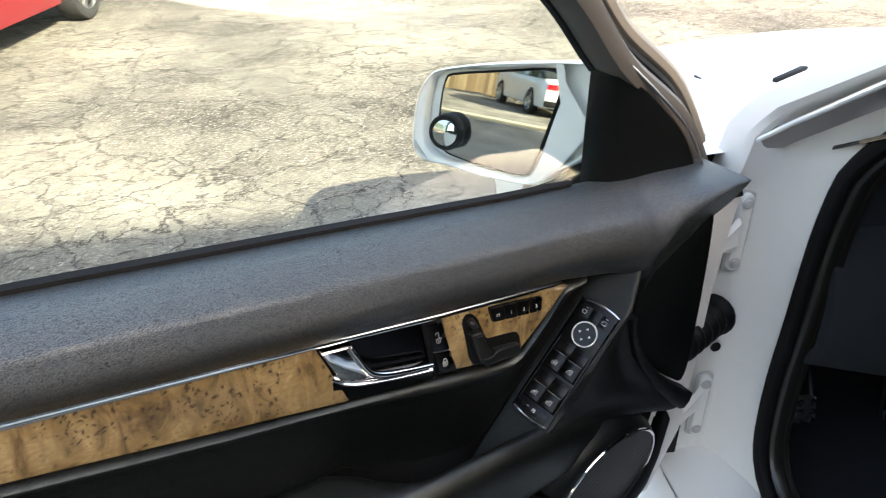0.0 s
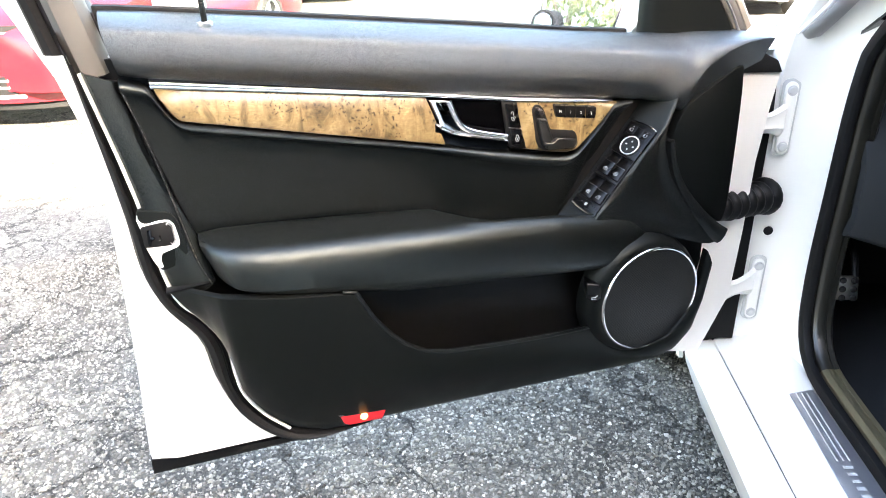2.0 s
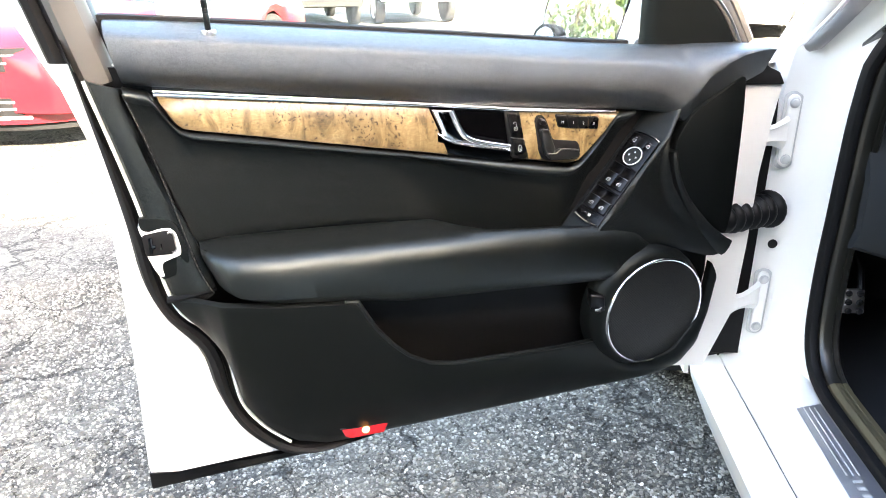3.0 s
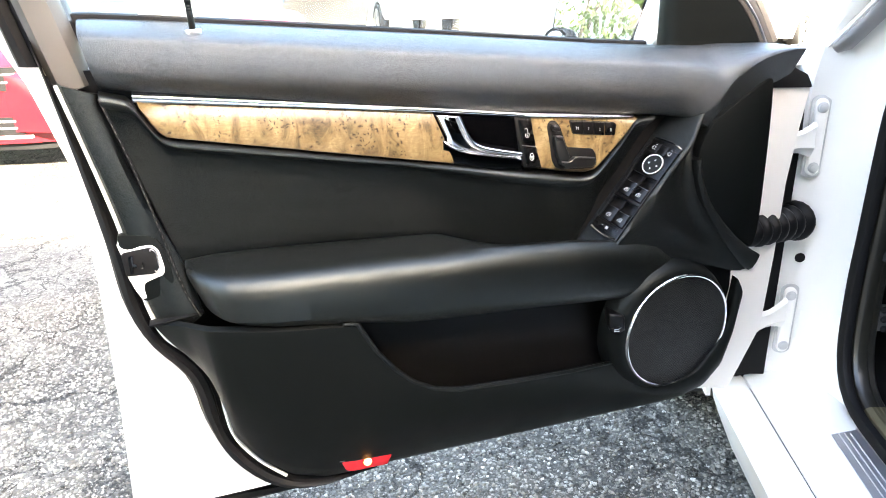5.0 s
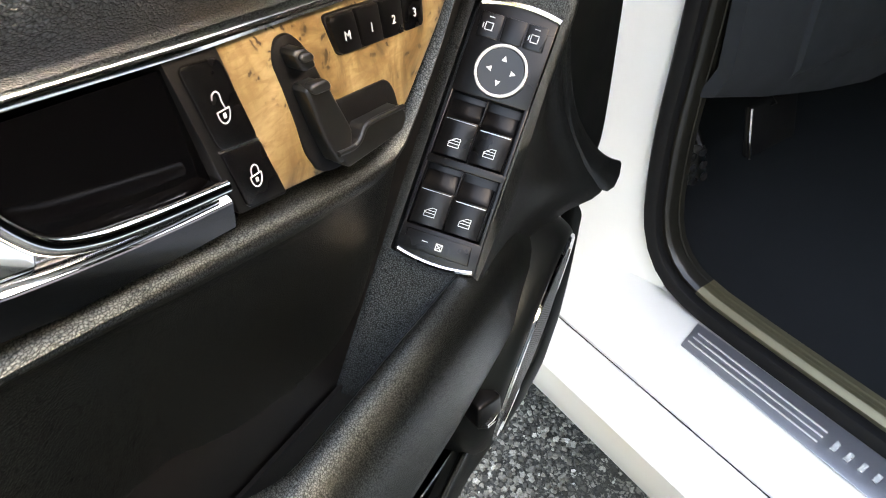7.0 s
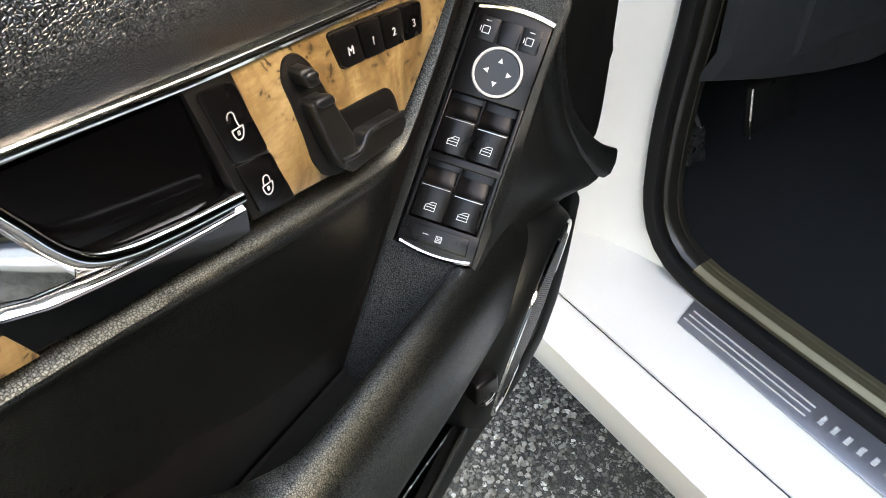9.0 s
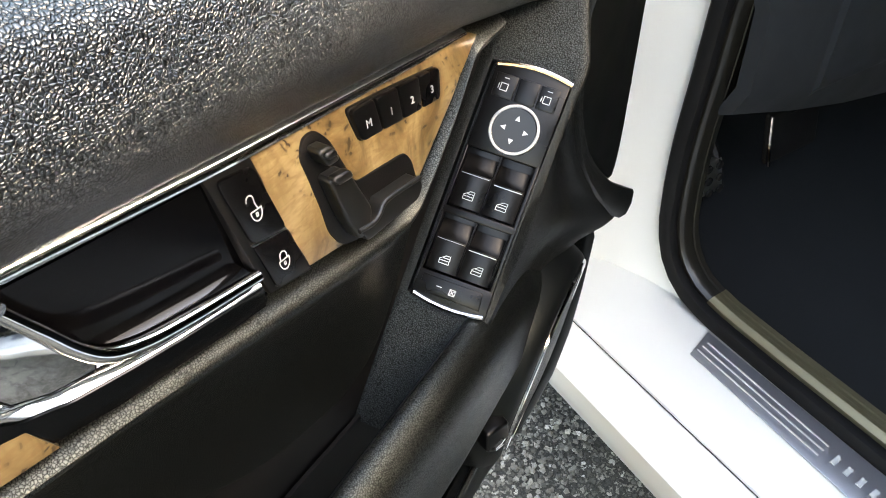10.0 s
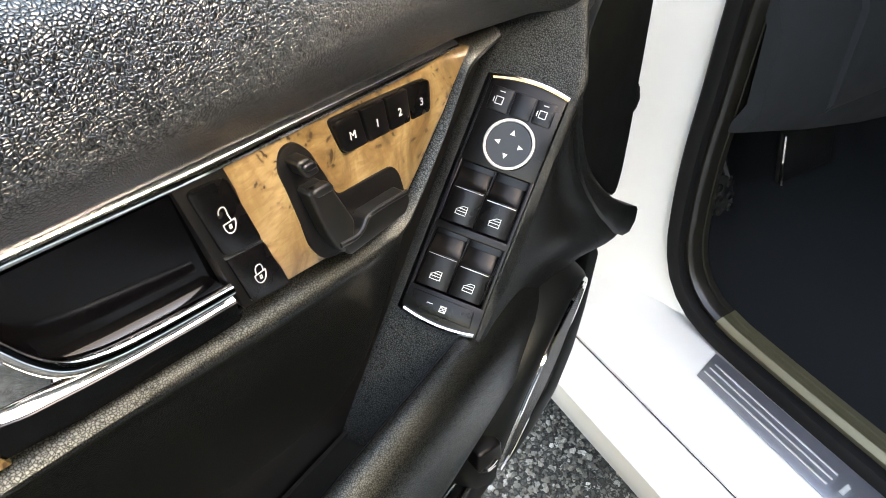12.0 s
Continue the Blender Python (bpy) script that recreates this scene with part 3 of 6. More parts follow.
part("panel_roll", thick([r[:7] for r in rows], (0, 0.006, 0)), LIT_ROLL, door, "rolled leather edge under the wood, highlight in its material")
part("side_panel", thick([r[6:] for r in rows], (0, 0.006, 0)), LEATHER_FINE, door, "black leather side panel")

# rear border piece
R = curve([(-0.264, 0.474, 1.023), (-0.246, 0.469, 0.935), (-0.222, 0.468, 0.862), (-0.201, 0.466, 0.802), (-0.186, 0.455, 0.74)], 26)
L = curve([(x, 0.470, z) for x, z in REAR_EDGE[:8]], 26)
rows = []
for p, q in zip(L, R):
    rows.append([p + (q - p) * k + Vector((0, d, 0)) for k, d in ((0, 0.012), (0.05, 0.002), (0.15, -0.003), (0.5, -0.004), (0.85, 0.0), (1.0, 0.008))])
part("rear_border", thick(rows, (0, 0.006, 0)), LEATHER_ARM, door, "black leather rear border")

# armrest
EDGE = [(-0.2, 0.800), (-0.168, 0.803), (-0.095, 0.802), (-0.017, 0.799), (0.064, 0.795), (0.15, 0.790), (0.24, 0.785), (0.337, 0.775), (0.44, 0.757), (0.49, 0.744), (0.52, 0.726), (0.56, 0.700)]
UNDER = [(-0.2, 0.76), (-0.17, 0.746), (0.0, 0.724), (0.07, 0.710), (0.257, 0.693), (0.413, 0.675), (0.49, 0.668), (0.56, 0.662)]
FRONT = [(-0.2, 0.442), (-0.19, 0.420), (-0.175, 0.403), (-0.155, 0.392), (-0.13, 0.386), (-0.1, 0.383), (0.0, 0.384), (0.15, 0.391), (0.35, 0.408), (0.45, 0.420), (0.52, 0.433), (0.56, 0.452)]
rows = []
for x in np.concatenate((np.linspace(-0.2, -0.145, 14), np.linspace(-0.14, 0.56, 90))):
    e, u, f = at(x, EDGE), at(x, UNDER), at(x, FRONT)
    s = max(0.0, min(1.0, (x - 0.13) / 0.11))
    s = s * s * (3 - 2 * s)
    back = 0.484 * (1 - s) + (f + 0.034) * s
    rest = [(back + 0.006, e - 0.012), (back, e + 0.007), (back - 0.004, e + 0.010), (back - 0.012, e + 0.0105), (back * 0.7 + f * 0.3, e + 0.0085), (back * 0.45 + f * 0.55, e + 0.006), (f + 0.026, e + 0.0040), (f + 0.0155, e + 0.0005), (f + 0.0080, e - 0.0058), (f + 0.0035, e - 0.0145), (f + 0.0010, e - 0.027), (f, (e - 0.045 + u) / 2), (f + 0.003, u + 0.008), (f + 0.010, u), (f + 0.03, u - 0.001), (f + 0.065, u + 0.004)]
    pull = [(back + 0.001, e - 0.062), (back, e - 0.030), (back - 0.001, e - 0.010), (back - 0.003, e - 0.001), (back - 0.006, e + 0.0035), (f + 0.024, e + 0.0045), (f + 0.019, e + 0.0030), (f + 0.0135, e - 0.0010), (f + 0.0080, e - 0.0075), (f + 0.0040, e - 0.0160), (f + 0.0012, e - 0.028), (f, (e - 0.045 + u) / 2), (f + 0.003, u + 0.008), (f + 0.008, u + 0.001), (f + 0.016, u), (f + 0.026, u + 0.006)]
    slant = 0.018 * max(0.0, min(1.0, (-0.10 - x) / 0.10))      # the rear end slopes in towards its foot
    rows.append([Vector((x + slant * max(0.0, min(1.0, (e - p[1]) / (e - u))), p[0] * (1 - s) + q[0] * s, p[1] * (1 - s) + q[1] * s)) for p, q in zip(rest, pull)])
part("armrest", grid(rows, close_v=True, cap=True), LEATHER_ARM, door, "padded black leather armrest and pull handle")

# lower panel with the map pocket
COLS = [((-0.250, 0.464, 0.735), (-0.196, 0.464, 0.664)), ((-0.215, 0.435, 0.740), (-0.182, 0.464, 0.62)), ((-0.18, 0.395, 0.745), (-0.170, 0.464, 0.54)), ((-0.10, 0.387, 0.735), (-0.140, 0.466, 0.488)),
        ((-0.02, 0.389, 0.726), (-0.10, 0.472, 0.447)), ((0.0, 0.390, 0.722), (-0.05, 0.475, 0.427)), ((0.012, 0.392, 0.698), (-0.02, 0.475, 0.426)), ((0.025, 0.395, 0.673), (0.0, 0.475, 0.427)), ((0.05, 0.40, 0.639), (0.04, 0.475, 0.429)), ((0.076, 0.404, 0.612), (0.07, 0.475, 0.430)),
        ((0.112, 0.408, 0.589), (0.11, 0.475, 0.430)), ((0.149, 0.411, 0.578), (0.15, 0.475, 0.430)), ((0.25, 0.419, 0.567), (0.25, 0.475, 0.429)), ((0.35, 0.431, 0.556), (0.35, 0.475, 0.427)), ((0.44, 0.444, 0.549), (0.45, 0.475, 0.4265)),
        ((0.465, 0.452, 0.51), (0.52, 0.475, 0.426)), ((0.50, 0.456, 0.485), (0.56, 0.475, 0.427)), ((0.55, 0.458, 0.473), (0.60, 0.475, 0.431)), ((0.61, 0.46, 0.485), (0.64, 0.475, 0.442)), ((0.650, 0.462, 0.53), (0.672, 0.475, 0.475)), ((0.668, 0.462, 0.58), (0.686, 0.475, 0.53)), ((0.674, 0.460, 0.655), (0.697, 0.475, 0.60))]
T = [Vector([np.interp(s, range(len(COLS)), [c[0][k] for c in COLS]) for k in range(3)]) for s in np.linspace(0, len(COLS) - 1, 110)]
B = [Vector([np.interp(s, range(len(COLS)), [c[1][k] for c in COLS]) for k in range(3)]) for s in np.linspace(0, len(COLS) - 1, 110)]
rows = []
for p, q in zip(T, B):
    rows.append([p + (q - p) * k + Vector((0, d - 0.012 * math.sin(math.pi * k), 0)) for k, d in ((0, 0.007), (0.012, 0.001), (0.04, 0.0), (0.15, 0), (0.3, 0), (0.45, 0), (0.6, 0), (0.75, 0), (0.9, 0.0), (0.97, 0.002), (1.0, 0.014))])
part("lower_panel", thick(rows, (0, 0.006, 0)), PLASTIC, door, "black moulded lower door panel with map pocket")
lip = [p + Vector((0, 0.002, 0.001)) for i, p in enumerate(T) if 4 * 109 / 21 <= i <= 14.2 * 109 / 21]
part("pocket_lip", tube(lip, 0.0032, 8), LEATHER_ARM, door, "rounded black lip of the map pocket")
part("pocket_back", thick([[Vector((x, 0.4895, z)) for z in np.linspace(0.45, 0.70, 8)] for x in np.linspace(-0.02, 0.46, 12)], (0, 0.003, 0)), PLASTIC_DARK, door)

# loudspeaker
SPK, SPK_R = Vector((0.546, 0.4406, 0.586)), 0.091
AX = Vector((0.157, -1.0, -0.156)).normalized()
SX = Vector((-AX.y, AX.x, 0)).normalized()
SZ = SX.cross(AX).normalized()
SZ = SZ if SZ.z > 0 else -SZ


def oval(a, r):
    """A place on the oval speaker, its long axis leaning back."""
    c, d = math.cos(radians(46.9)), math.sin(radians(46.9))
    p, q = math.cos(a) * r * 1.093, math.sin(a) * r * 1.385
    return SX * (p * c - q * d) + SZ * (p * d + q * c)


rows = []
for out, d in ((-0.002, -0.004), (0.002, 0.0005), (0.006, 0.0), (0.011, -0.004), (0.016, -0.012), (0.019, -0.026), (0.020, -0.050)):
    row = []
    for k in range(72):
        a = 2 * math.pi * k / 72
        o = oval(a, SPK_R)
        flank = max(0.0, -o.normalized().dot(SX)) ** 1.5          # towards the map pocket the pod is broader and flatter
        ahead = max(0.0, o.normalized().dot(SX))                  # towards the hinges it is flush with the panel
        row.append(SPK + o + o.normalized() * (out * (1 + 0.35 * flank - 0.5 * ahead)) + AX * (d * (1 - 0.2 * flank)))
    rows.append(row)
part("speaker_pod", grid(rows, close_v=True), PLASTIC, door, "black speaker surround")
speaker = part("loudspeaker", grid([[SPK + oval(2 * math.pi * k / 64, r) + AX * d for k in range(64)] for d, r in ((-0.006, 0.0925), (0.0, 0.0915), (0.001, 0.088), (0.0, 0.084))], close_v=True), PLASTIC_DARK, door, "round black loudspeaker with chrome ring")
rows = [[SPK + oval(a, r) + AX * (0.001 + 0.006 * (1 - (r / 0.088) ** 2)) for a in (2 * math.pi * k / 64 for k in range(64))] for r in (0.0885, 0.07, 0.05, 0.03, 0.012, 0.001)]
part("mesh_cover", grid(rows, close_v=True, cap=True), GRILLE, speaker, "fine black speaker mesh")
part("trim_ring", tube([SPK + oval(a, SPK_R) + AX * 0.001 for a in (2 * math.pi * k / 72 for k in range(72))], 0.0026, 8, closed=True, up=AX), CHROME, speaker, "thin chrome ring")

# bolster that carries the switches
LONG, WIDE = Vector((0.103, -0.003, 0.131)), Vector((0.25, -0.95, -0.18))
NORM = LONG.cross(WIDE).normalized()
NORM = NORM if NORM.z > 0 else -NORM


def on_plate(s, w, up=0.0):
    """A place on the switch plate: s from its lower to its upper end, w metres across, up metres proud."""
    return Vector((0.404, 0.461, 0.772)) + LONG * s + WIDE * w + NORM * up


ARCH = [(-1.3, (0.29, 0.474, 0.58)), (-0.9, (0.33, 0.465, 0.64)), (-0.5, (0.37, 0.455, 0.70)), (-0.1, (0.45, 0.447, 0.722)), (0.1, (0.53, 0.443, 0.714)), (0.22, (0.595, 0.440, 0.700)), (0.30, (0.645, 0.434, 0.684)), (0.36, (0.668, 0.430, 0.684)), (0.47, (0.628, 0.436, 0.730)), (0.6, (0.589, 0.438, 0.768)), (0.78, (0.553, 0.440, 0.822)), (0.95, (0.538, 0.440, 0.870)), (1.1, (0.543, 0.447, 0.902)), (1.25, (0.556, 0.458, 0.925)), (1.55, (0.58, 0.475, 0.955))]
rows = []
for s in list(np.linspace(-0.62, -0.05, 18)) + [-0.008, 0.0] + list(np.linspace(0.03, 0.97, 26)) + [0.990, 0.997] + list(np.linspace(1.03, 1.5, 16)):
    right = Vector([np.interp(s, [q[0] for q in ARCH], [q[1][k] for q in ARCH]) for k in range(3)])
    back = Vector((0, max(0.0, s - 1.08) * 0.07, 0))                  # tucks in under the upper pad
    fold = on_plate(s, 0.034, -0.004) + back
    sunk = -0.0085 if -0.001 < s < 0.9975 and s != 0.997 else 0.0      # the bed of the switch panel
    hollow = max(0.0, min(1.0, (s + 0.1) / 0.4)) * 0.010              # shallow hollow between the switches and the front cover
    side = curve([on_plate(s, 0.0290, 0.0) + back, on_plate(s, 0.0325, -0.0012) + back, fold, fold + (right - fold) * 0.22 + Vector((0, hollow * 0.4, 0)), fold + (right - fold) * 0.55 + Vector((0, hollow, 0)), fold + (right - fold) * 0.85 + Vector((0, hollow * 0.25, 0)), right], 26)
    rows.append([on_plate(s, -0.062, -0.002) + back, on_plate(s, -0.048, -0.0035) + back, on_plate(s, -0.040, -0.0030) + back, on_plate(s, -0.035, -0.0010) + back, on_plate(s, -0.031, 0.0) + back, on_plate(s, -0.0285, 0.0) + back, on_plate(s, -0.0275, sunk) + back, on_plate(s, 0.0, sunk) + back, on_plate(s, 0.0265, sunk) + back, on_plate(s, 0.0275, 0.0) + back] + side + [right + Vector((0.004, 0.02, 0))])
part("switch_bolster", thick(rows, (0.004, 0.010, -0.006)), BOLSTER, door, "black bolster carrying the window switches")

FRONT_PANEL = [(0.570, 0.919), (0.560, 0.900), (0.556, 0.876), (0.564, 0.843), (0.587, 0.798), (0.629, 0.752), (0.664, 0.724), (0.680, 0.714), (0.688, 0.729), (0.689, 0.841), (0.682, 0.970), (0.677, 0.992), (0.640, 0.972), (0.606, 0.952), (0.580, 0.933)]
part("front_cover", slab([(p.x, p.z) for p in curve([(x, 0, z) for x, z in FRONT_PANEL], 70, closed=True)], 0.4475, 0.49, 0.0025), PLASTIC, door, "smooth black front cover panel")
# raised rim that runs round the cover and flares out at its foot
RIM_LINE = [(0.556, 0.443, 0.878), (0.563, 0.442, 0.845), (0.585, 0.440, 0.800), (0.626, 0.436, 0.752), (0.652, 0.432, 0.728), (0.668, 0.427, 0.716), (0.678, 0.424, 0.710)]
path = curve(RIM_LINE, 40)
rows = []
for i, p in enumerate(path):
    t = (path[min(i + 1, 39)] - path[max(i - 1, 0)]).normalized()
    out = Vector((t.z, 0, -t.x)).normalized()
    out = out if out.x < 0 or out.z < 0 else -out
    w = 0.010 + 0.020 * (i / 39) ** 1.5
    rows.append([p + Vector((0, 0.024, 0)) - out * 0.001, p - out * 0.001, p + out * 0.0015 - Vector((0, 0.002, 0)), p + out * w * 0.4 - Vector((0, 0.0035, 0)), p + out * w * 0.8 - Vector((0, 0.002, 0)), p + out * w + Vector((0, 0.003, 0)), p + out * (w + 0.001) + Vector((0, 0.024, 0))])
part("cover_rim", grid(rows, close_v=True, cap=True), BOLSTER, door, "black rim round the front cover")

# mirror sail and window frame
SL = line([(0.535, 0.533, 1.192), (0.534, 0.533, 1.10), (0.533, 0.531, 1.024)], 20)
SR = curve([(0.550, 0.508, 1.183), (0.604, 0.505, 1.139), (0.645, 0.503, 1.103), (0.673, 0.502, 1.072), (0.699, 0.500, 1.030)], 20)
rows = []
for p, q in zip(SL, SR):
    sag = max(0.0, 1.06 - p.z) / 0.036
    rows.append([p + (q - p) * k + Vector((0, d, -0.016 * sag * math.sin(math.pi * k))) for k, d in ((0.0, 0.004), (0.03, -0.006), (0.12, -0.012), (0.3, -0.012), (0.6, -0.007), (0.9, -0.003), (0.98, 0.0), (1.0, 0.008))])
part("mirror_sail", thick(rows, (0, 0.012, 0)), PLASTIC, door, "black triangular mirror cover")
part("sail_edge", tube([q + Vector((0.004, -0.004, 0.004)) for q in SR], 0.0020, 8), SATIN, door, "grey beading along the mirror cover")
LOOP = curve([(-0.284, 0.512, 1.030), (-0.296, 0.512, 1.08), (-0.313, 0.512, 1.15), (-0.345, 0.502, 1.25), (-0.335, 0.486, 1.36), (-0.2, 0.470, 1.425), (0.05, 0.472, 1.420), (0.25, 0.490, 1.395), (0.39, 0.512, 1.335), (0.476, 0.522, 1.269), (0.556, 0.530, 1.187), (0.663, 0.535, 1.110), (0.70, 0.538, 1.07), (0.742, 0.54, 1.01)], 60)
part("window_frame", tube([p + Vector((-0.010 if i < 14 else 0, 0.018, 0)) for i, p in enumerate(LOOP)], [0.031 if i < 14 else 0.023 for i in range(60)], 12, flat=(1.0, 0.55), up=(0, 1, 0)), BLACK_PAINT, door, "black window frame")
frame_trim = []
for i, p in enumerate(LOOP):
    t = (LOOP[min(i + 1, 59)] - LOOP[max(i - 1, 0)]).normalized()
    n = Vector((-t.z, 0, t.x))
    w = 0.023 if i < 12 else 0.018
    p = p + (n * 0.007 if i < 12 else n * -0.003)
    frame_trim.append([p + n * (w * k) + Vector((0, y, 0)) for k, y in ((-1.0, 0.004), (-0.97, -0.012), (-0.6, -0.024), (0.0, -0.028), (0.5, -0.026), (0.9, -0.014), (0.95, 0.004))])
part("frame_trim", thick(frame_trim, (0, 0.008, 0)), PILLAR_GREY, door, "grey plastic window frame trim")
SIDE = []
for i, p in enumerate(LOOP):
    t = (LOOP[min(i + 1, 59)] - LOOP[max(i - 1, 0)]).normalized()
    SIDE.append(Vector((-t.z, 0, t.x)))
part("window_seal", tube([p + n * (0.045 if i < 16 else 0.024) + Vector((0, 0.016, 0)) for i, (p, n) in enumerate(zip(LOOP, SIDE))], [0.012 if i < 16 else 0.007 for i in range(60)], 8, up=(0, 1, 0)), RUBBER, door, "black rubber window seal")
part("glass_channel", tube([p - n * 0.018 + Vector((0, 0.018, 0)) for p, n in zip(LOOP, SIDE) if p.x < 0.55][8:], 0.008, 8, up=(0, 1, 0)), RUBBER, door, "black glass channel")
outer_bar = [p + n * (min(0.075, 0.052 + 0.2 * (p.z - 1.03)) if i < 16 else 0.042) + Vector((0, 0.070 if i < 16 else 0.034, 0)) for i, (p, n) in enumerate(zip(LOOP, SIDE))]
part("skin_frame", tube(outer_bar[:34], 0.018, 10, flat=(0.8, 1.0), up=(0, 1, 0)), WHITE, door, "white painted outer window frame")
# front stretch of the same bar, coloured taupe instead of white
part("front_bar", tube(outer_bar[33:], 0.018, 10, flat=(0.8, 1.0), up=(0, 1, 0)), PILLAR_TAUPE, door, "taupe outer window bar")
part("front_cap", slab([(0.69, 1.03), (0.725, 1.035), (0.775, 0.995), (0.80, 0.985), (0.815, 0.962), (0.70, 0.968)], 0.498, 0.53, 0.004), RUBBER, door, "black rubber cap over the hinge end")
part("belt_seal", thick([[Vector((x, y, at(x, TOP) + h)) for y, h in ((0.524, -0.012), (0.526, 0.004), (0.534, 0.006), (0.541, 0.002))] for x in np.linspace(-0.29, 0.5, 24)], (0, 0.001, -0.012)), RUBBER, door, "black window slot seal")
glass_pts = [p for p in LOOP if 1.10 < p.z] + [Vector((0.50, 0.545, 1.03)), Vector((-0.31, 0.545, 1.09))]
bm = bmesh.new()
fs = [bm.verts.new((p.x, 0.545 - max(0, p.z - 1.1) * 0.14, p.z)) for p in glass_pts]
bm.faces.new(fs)
pane = part("window_pane", bm, GLASS, door, "clear side window glass")
pane.visible_shadow = False
pm = pane.modifiers.new("thickness", "SOLIDIFY")
pm.thickness = 0.003

# lock pin
lock_pin = part("lock_pin", lathe([(-0.012, 0.0036), (0.012, 0.0038), (0.022, 0.0038), (0.023, 0.0032), (0.0245, 0.0038), (0.026, 0.0032), (0.0275, 0.0038), (0.029, 0.0032), (0.0305, 0.0038), (0.036, 0.0040), (0.0385, 0.0034), (0.0400, 0.0005)], (-0.152, 0.474, 1.088), (-0.05, 0, 1), 16), PLASTIC, door, "black ribbed lock pin")
part("pin_collar", lathe([(-0.008, 0.0085), (0.0, 0.0100), (0.0025, 0.0092), (0.0032, 0.0060), (0.0010, 0.0042)], (-0.152, 0.474, 1.088), (-0.05, 0, 1), 20), SATIN, lock_pin, "bright metal collar")
tagged(part("price_tag", thick([[Vector((x, 0.5425, z)) for z in (1.088, 1.13)] for x in (-0.212, -0.145)], (0, 0.0005, 0)), PAPER), "small blank white paper tag on the window", "paper tag")


# ---- door fittings ----
def strokes(marks, o, a, b, width=0.0008, up=0.0006, facing=None):
    """Painted symbols: each mark is a run of points in the plane of a and b at o."""
    n = a.cross(b).normalized()
    if facing is not None and n.dot(facing) < 0:
        n = -n
    bm = bmesh.new()
    for run in marks:
        for (x0, z0), (x1, z1) in zip(run, run[1:]):
            d = Vector((x1 - x0, z1 - z0))
            if d.length < 1e-6:
                continue
            d.normalize()
            e = Vector((-d.y, d.x)) * width / 2
            q = [(x0 - d.x * width / 2 + e.x, z0 - d.y * width / 2 + e.y), (x1 + d.x * width / 2 + e.x, z1 + d.y * width / 2 + e.y), (x1 + d.x * width / 2 - e.x, z1 + d.y * width / 2 - e.y), (x0 - d.x * width / 2 - e.x, z0 - d.y * width / 2 - e.y)]
            prism([o + a * x + b * z + n * (up - 0.0004) for x, z in q], n * 0.0004, bm=bm)
    return bm


def letters(text, size, o, a, b, up=0.0007):
    """Raised built-in lettering in the plane of a and b, centred at o."""
    n = a.cross(b).normalized()
    font = bpy.data.curves.new("letters", "FONT")
    font.body, font.size, font.align_x, font.align_y, font.extrude = text, size, "CENTER", "CENTER", 0.0002
    tmp = bpy.data.objects.new("letters", font)
    me = bpy.data.meshes.new_from_object(tmp)
    bm = bmesh.new()
    bm.from_mesh(me)
    bpy.data.objects.remove(tmp)
    bpy.data.meshes.remove(me)
    m = Matrix((a.normalized(), b.normalized(), n)).transposed().to_4x4()
    m.translation = o + n * up
    bm.transform(m)
    return bm


X, Y, Z = Vector((1, 0, 0)), Vector((0, 1, 0)), Vector((0, 0, 1))

# handle bowl and chrome lever
BOWL = [(0.141, 0.969), (0.268, 0.9545), (0.284, 0.883), (0.169, 0.9015)]
rows = []
for k, y in ((0.0, 0.4830), (0.02, 0.4860), (0.05, 0.4885), (0.10, 0.4905), (0.18, 0.4920), (0.32, 0.4928), (0.6, 0.4932), (0.9, 0.4933)):
    c = Vector((0.21, 0, 0.929))
    ring = line([(x, 0, z) for x, z in BOWL + BOWL[:1]], 41)[:-1]
    rows.append([Vector((p.x + (c.x - p.x) * k, y, p.z + (c.z - p.z) * k)) for p in ring])
part("handle_bowl", grid(rows, close_v=True, cap=True), BOWL_BLACK, door, "glossy black recess behind the handle")
part("handle_base", slab([(0.162, 0.9075), (0.1625, 0.9005), (0.168, 0.898), (0.2434, 0.8835), (0.272, 0.8785), (0.276, 0.886)], 0.4765, 0.4970, 0.0015), GLOSS, door)
BAR = curve([(0.172, 0.4715, 0.967), (0.1785, 0.4700, 0.953), (0.185, 0.4695, 0.9385), (0.193, 0.4690, 0.9275), (0.206, 0.4688, 0.9205), (0.226, 0.4690, 0.9148), (0.2665, 0.4700, 0.9060)], 40)
handle = part("inner_handle", tube(BAR, [0.0030 + 0.0008 * math.sin(math.pi * i / 39) for i in range(40)], 12), CHROME, door, "polished chrome inner door handle")
RIDGE = [(0.145, 0.938), (0.160, 0.9255), (0.1761, 0.9180), (0.1972, 0.9125), (0.22, 0.9072), (0.2462, 0.9020), (0.2665, 0.8985)]
FOOT = [(0.145, 0.9150), (0.163, 0.9040), (0.1916, 0.8960), (0.2158, 0.8920), (0.2434, 0.8870), (0.268, 0.8835)]
rows, face = [], []
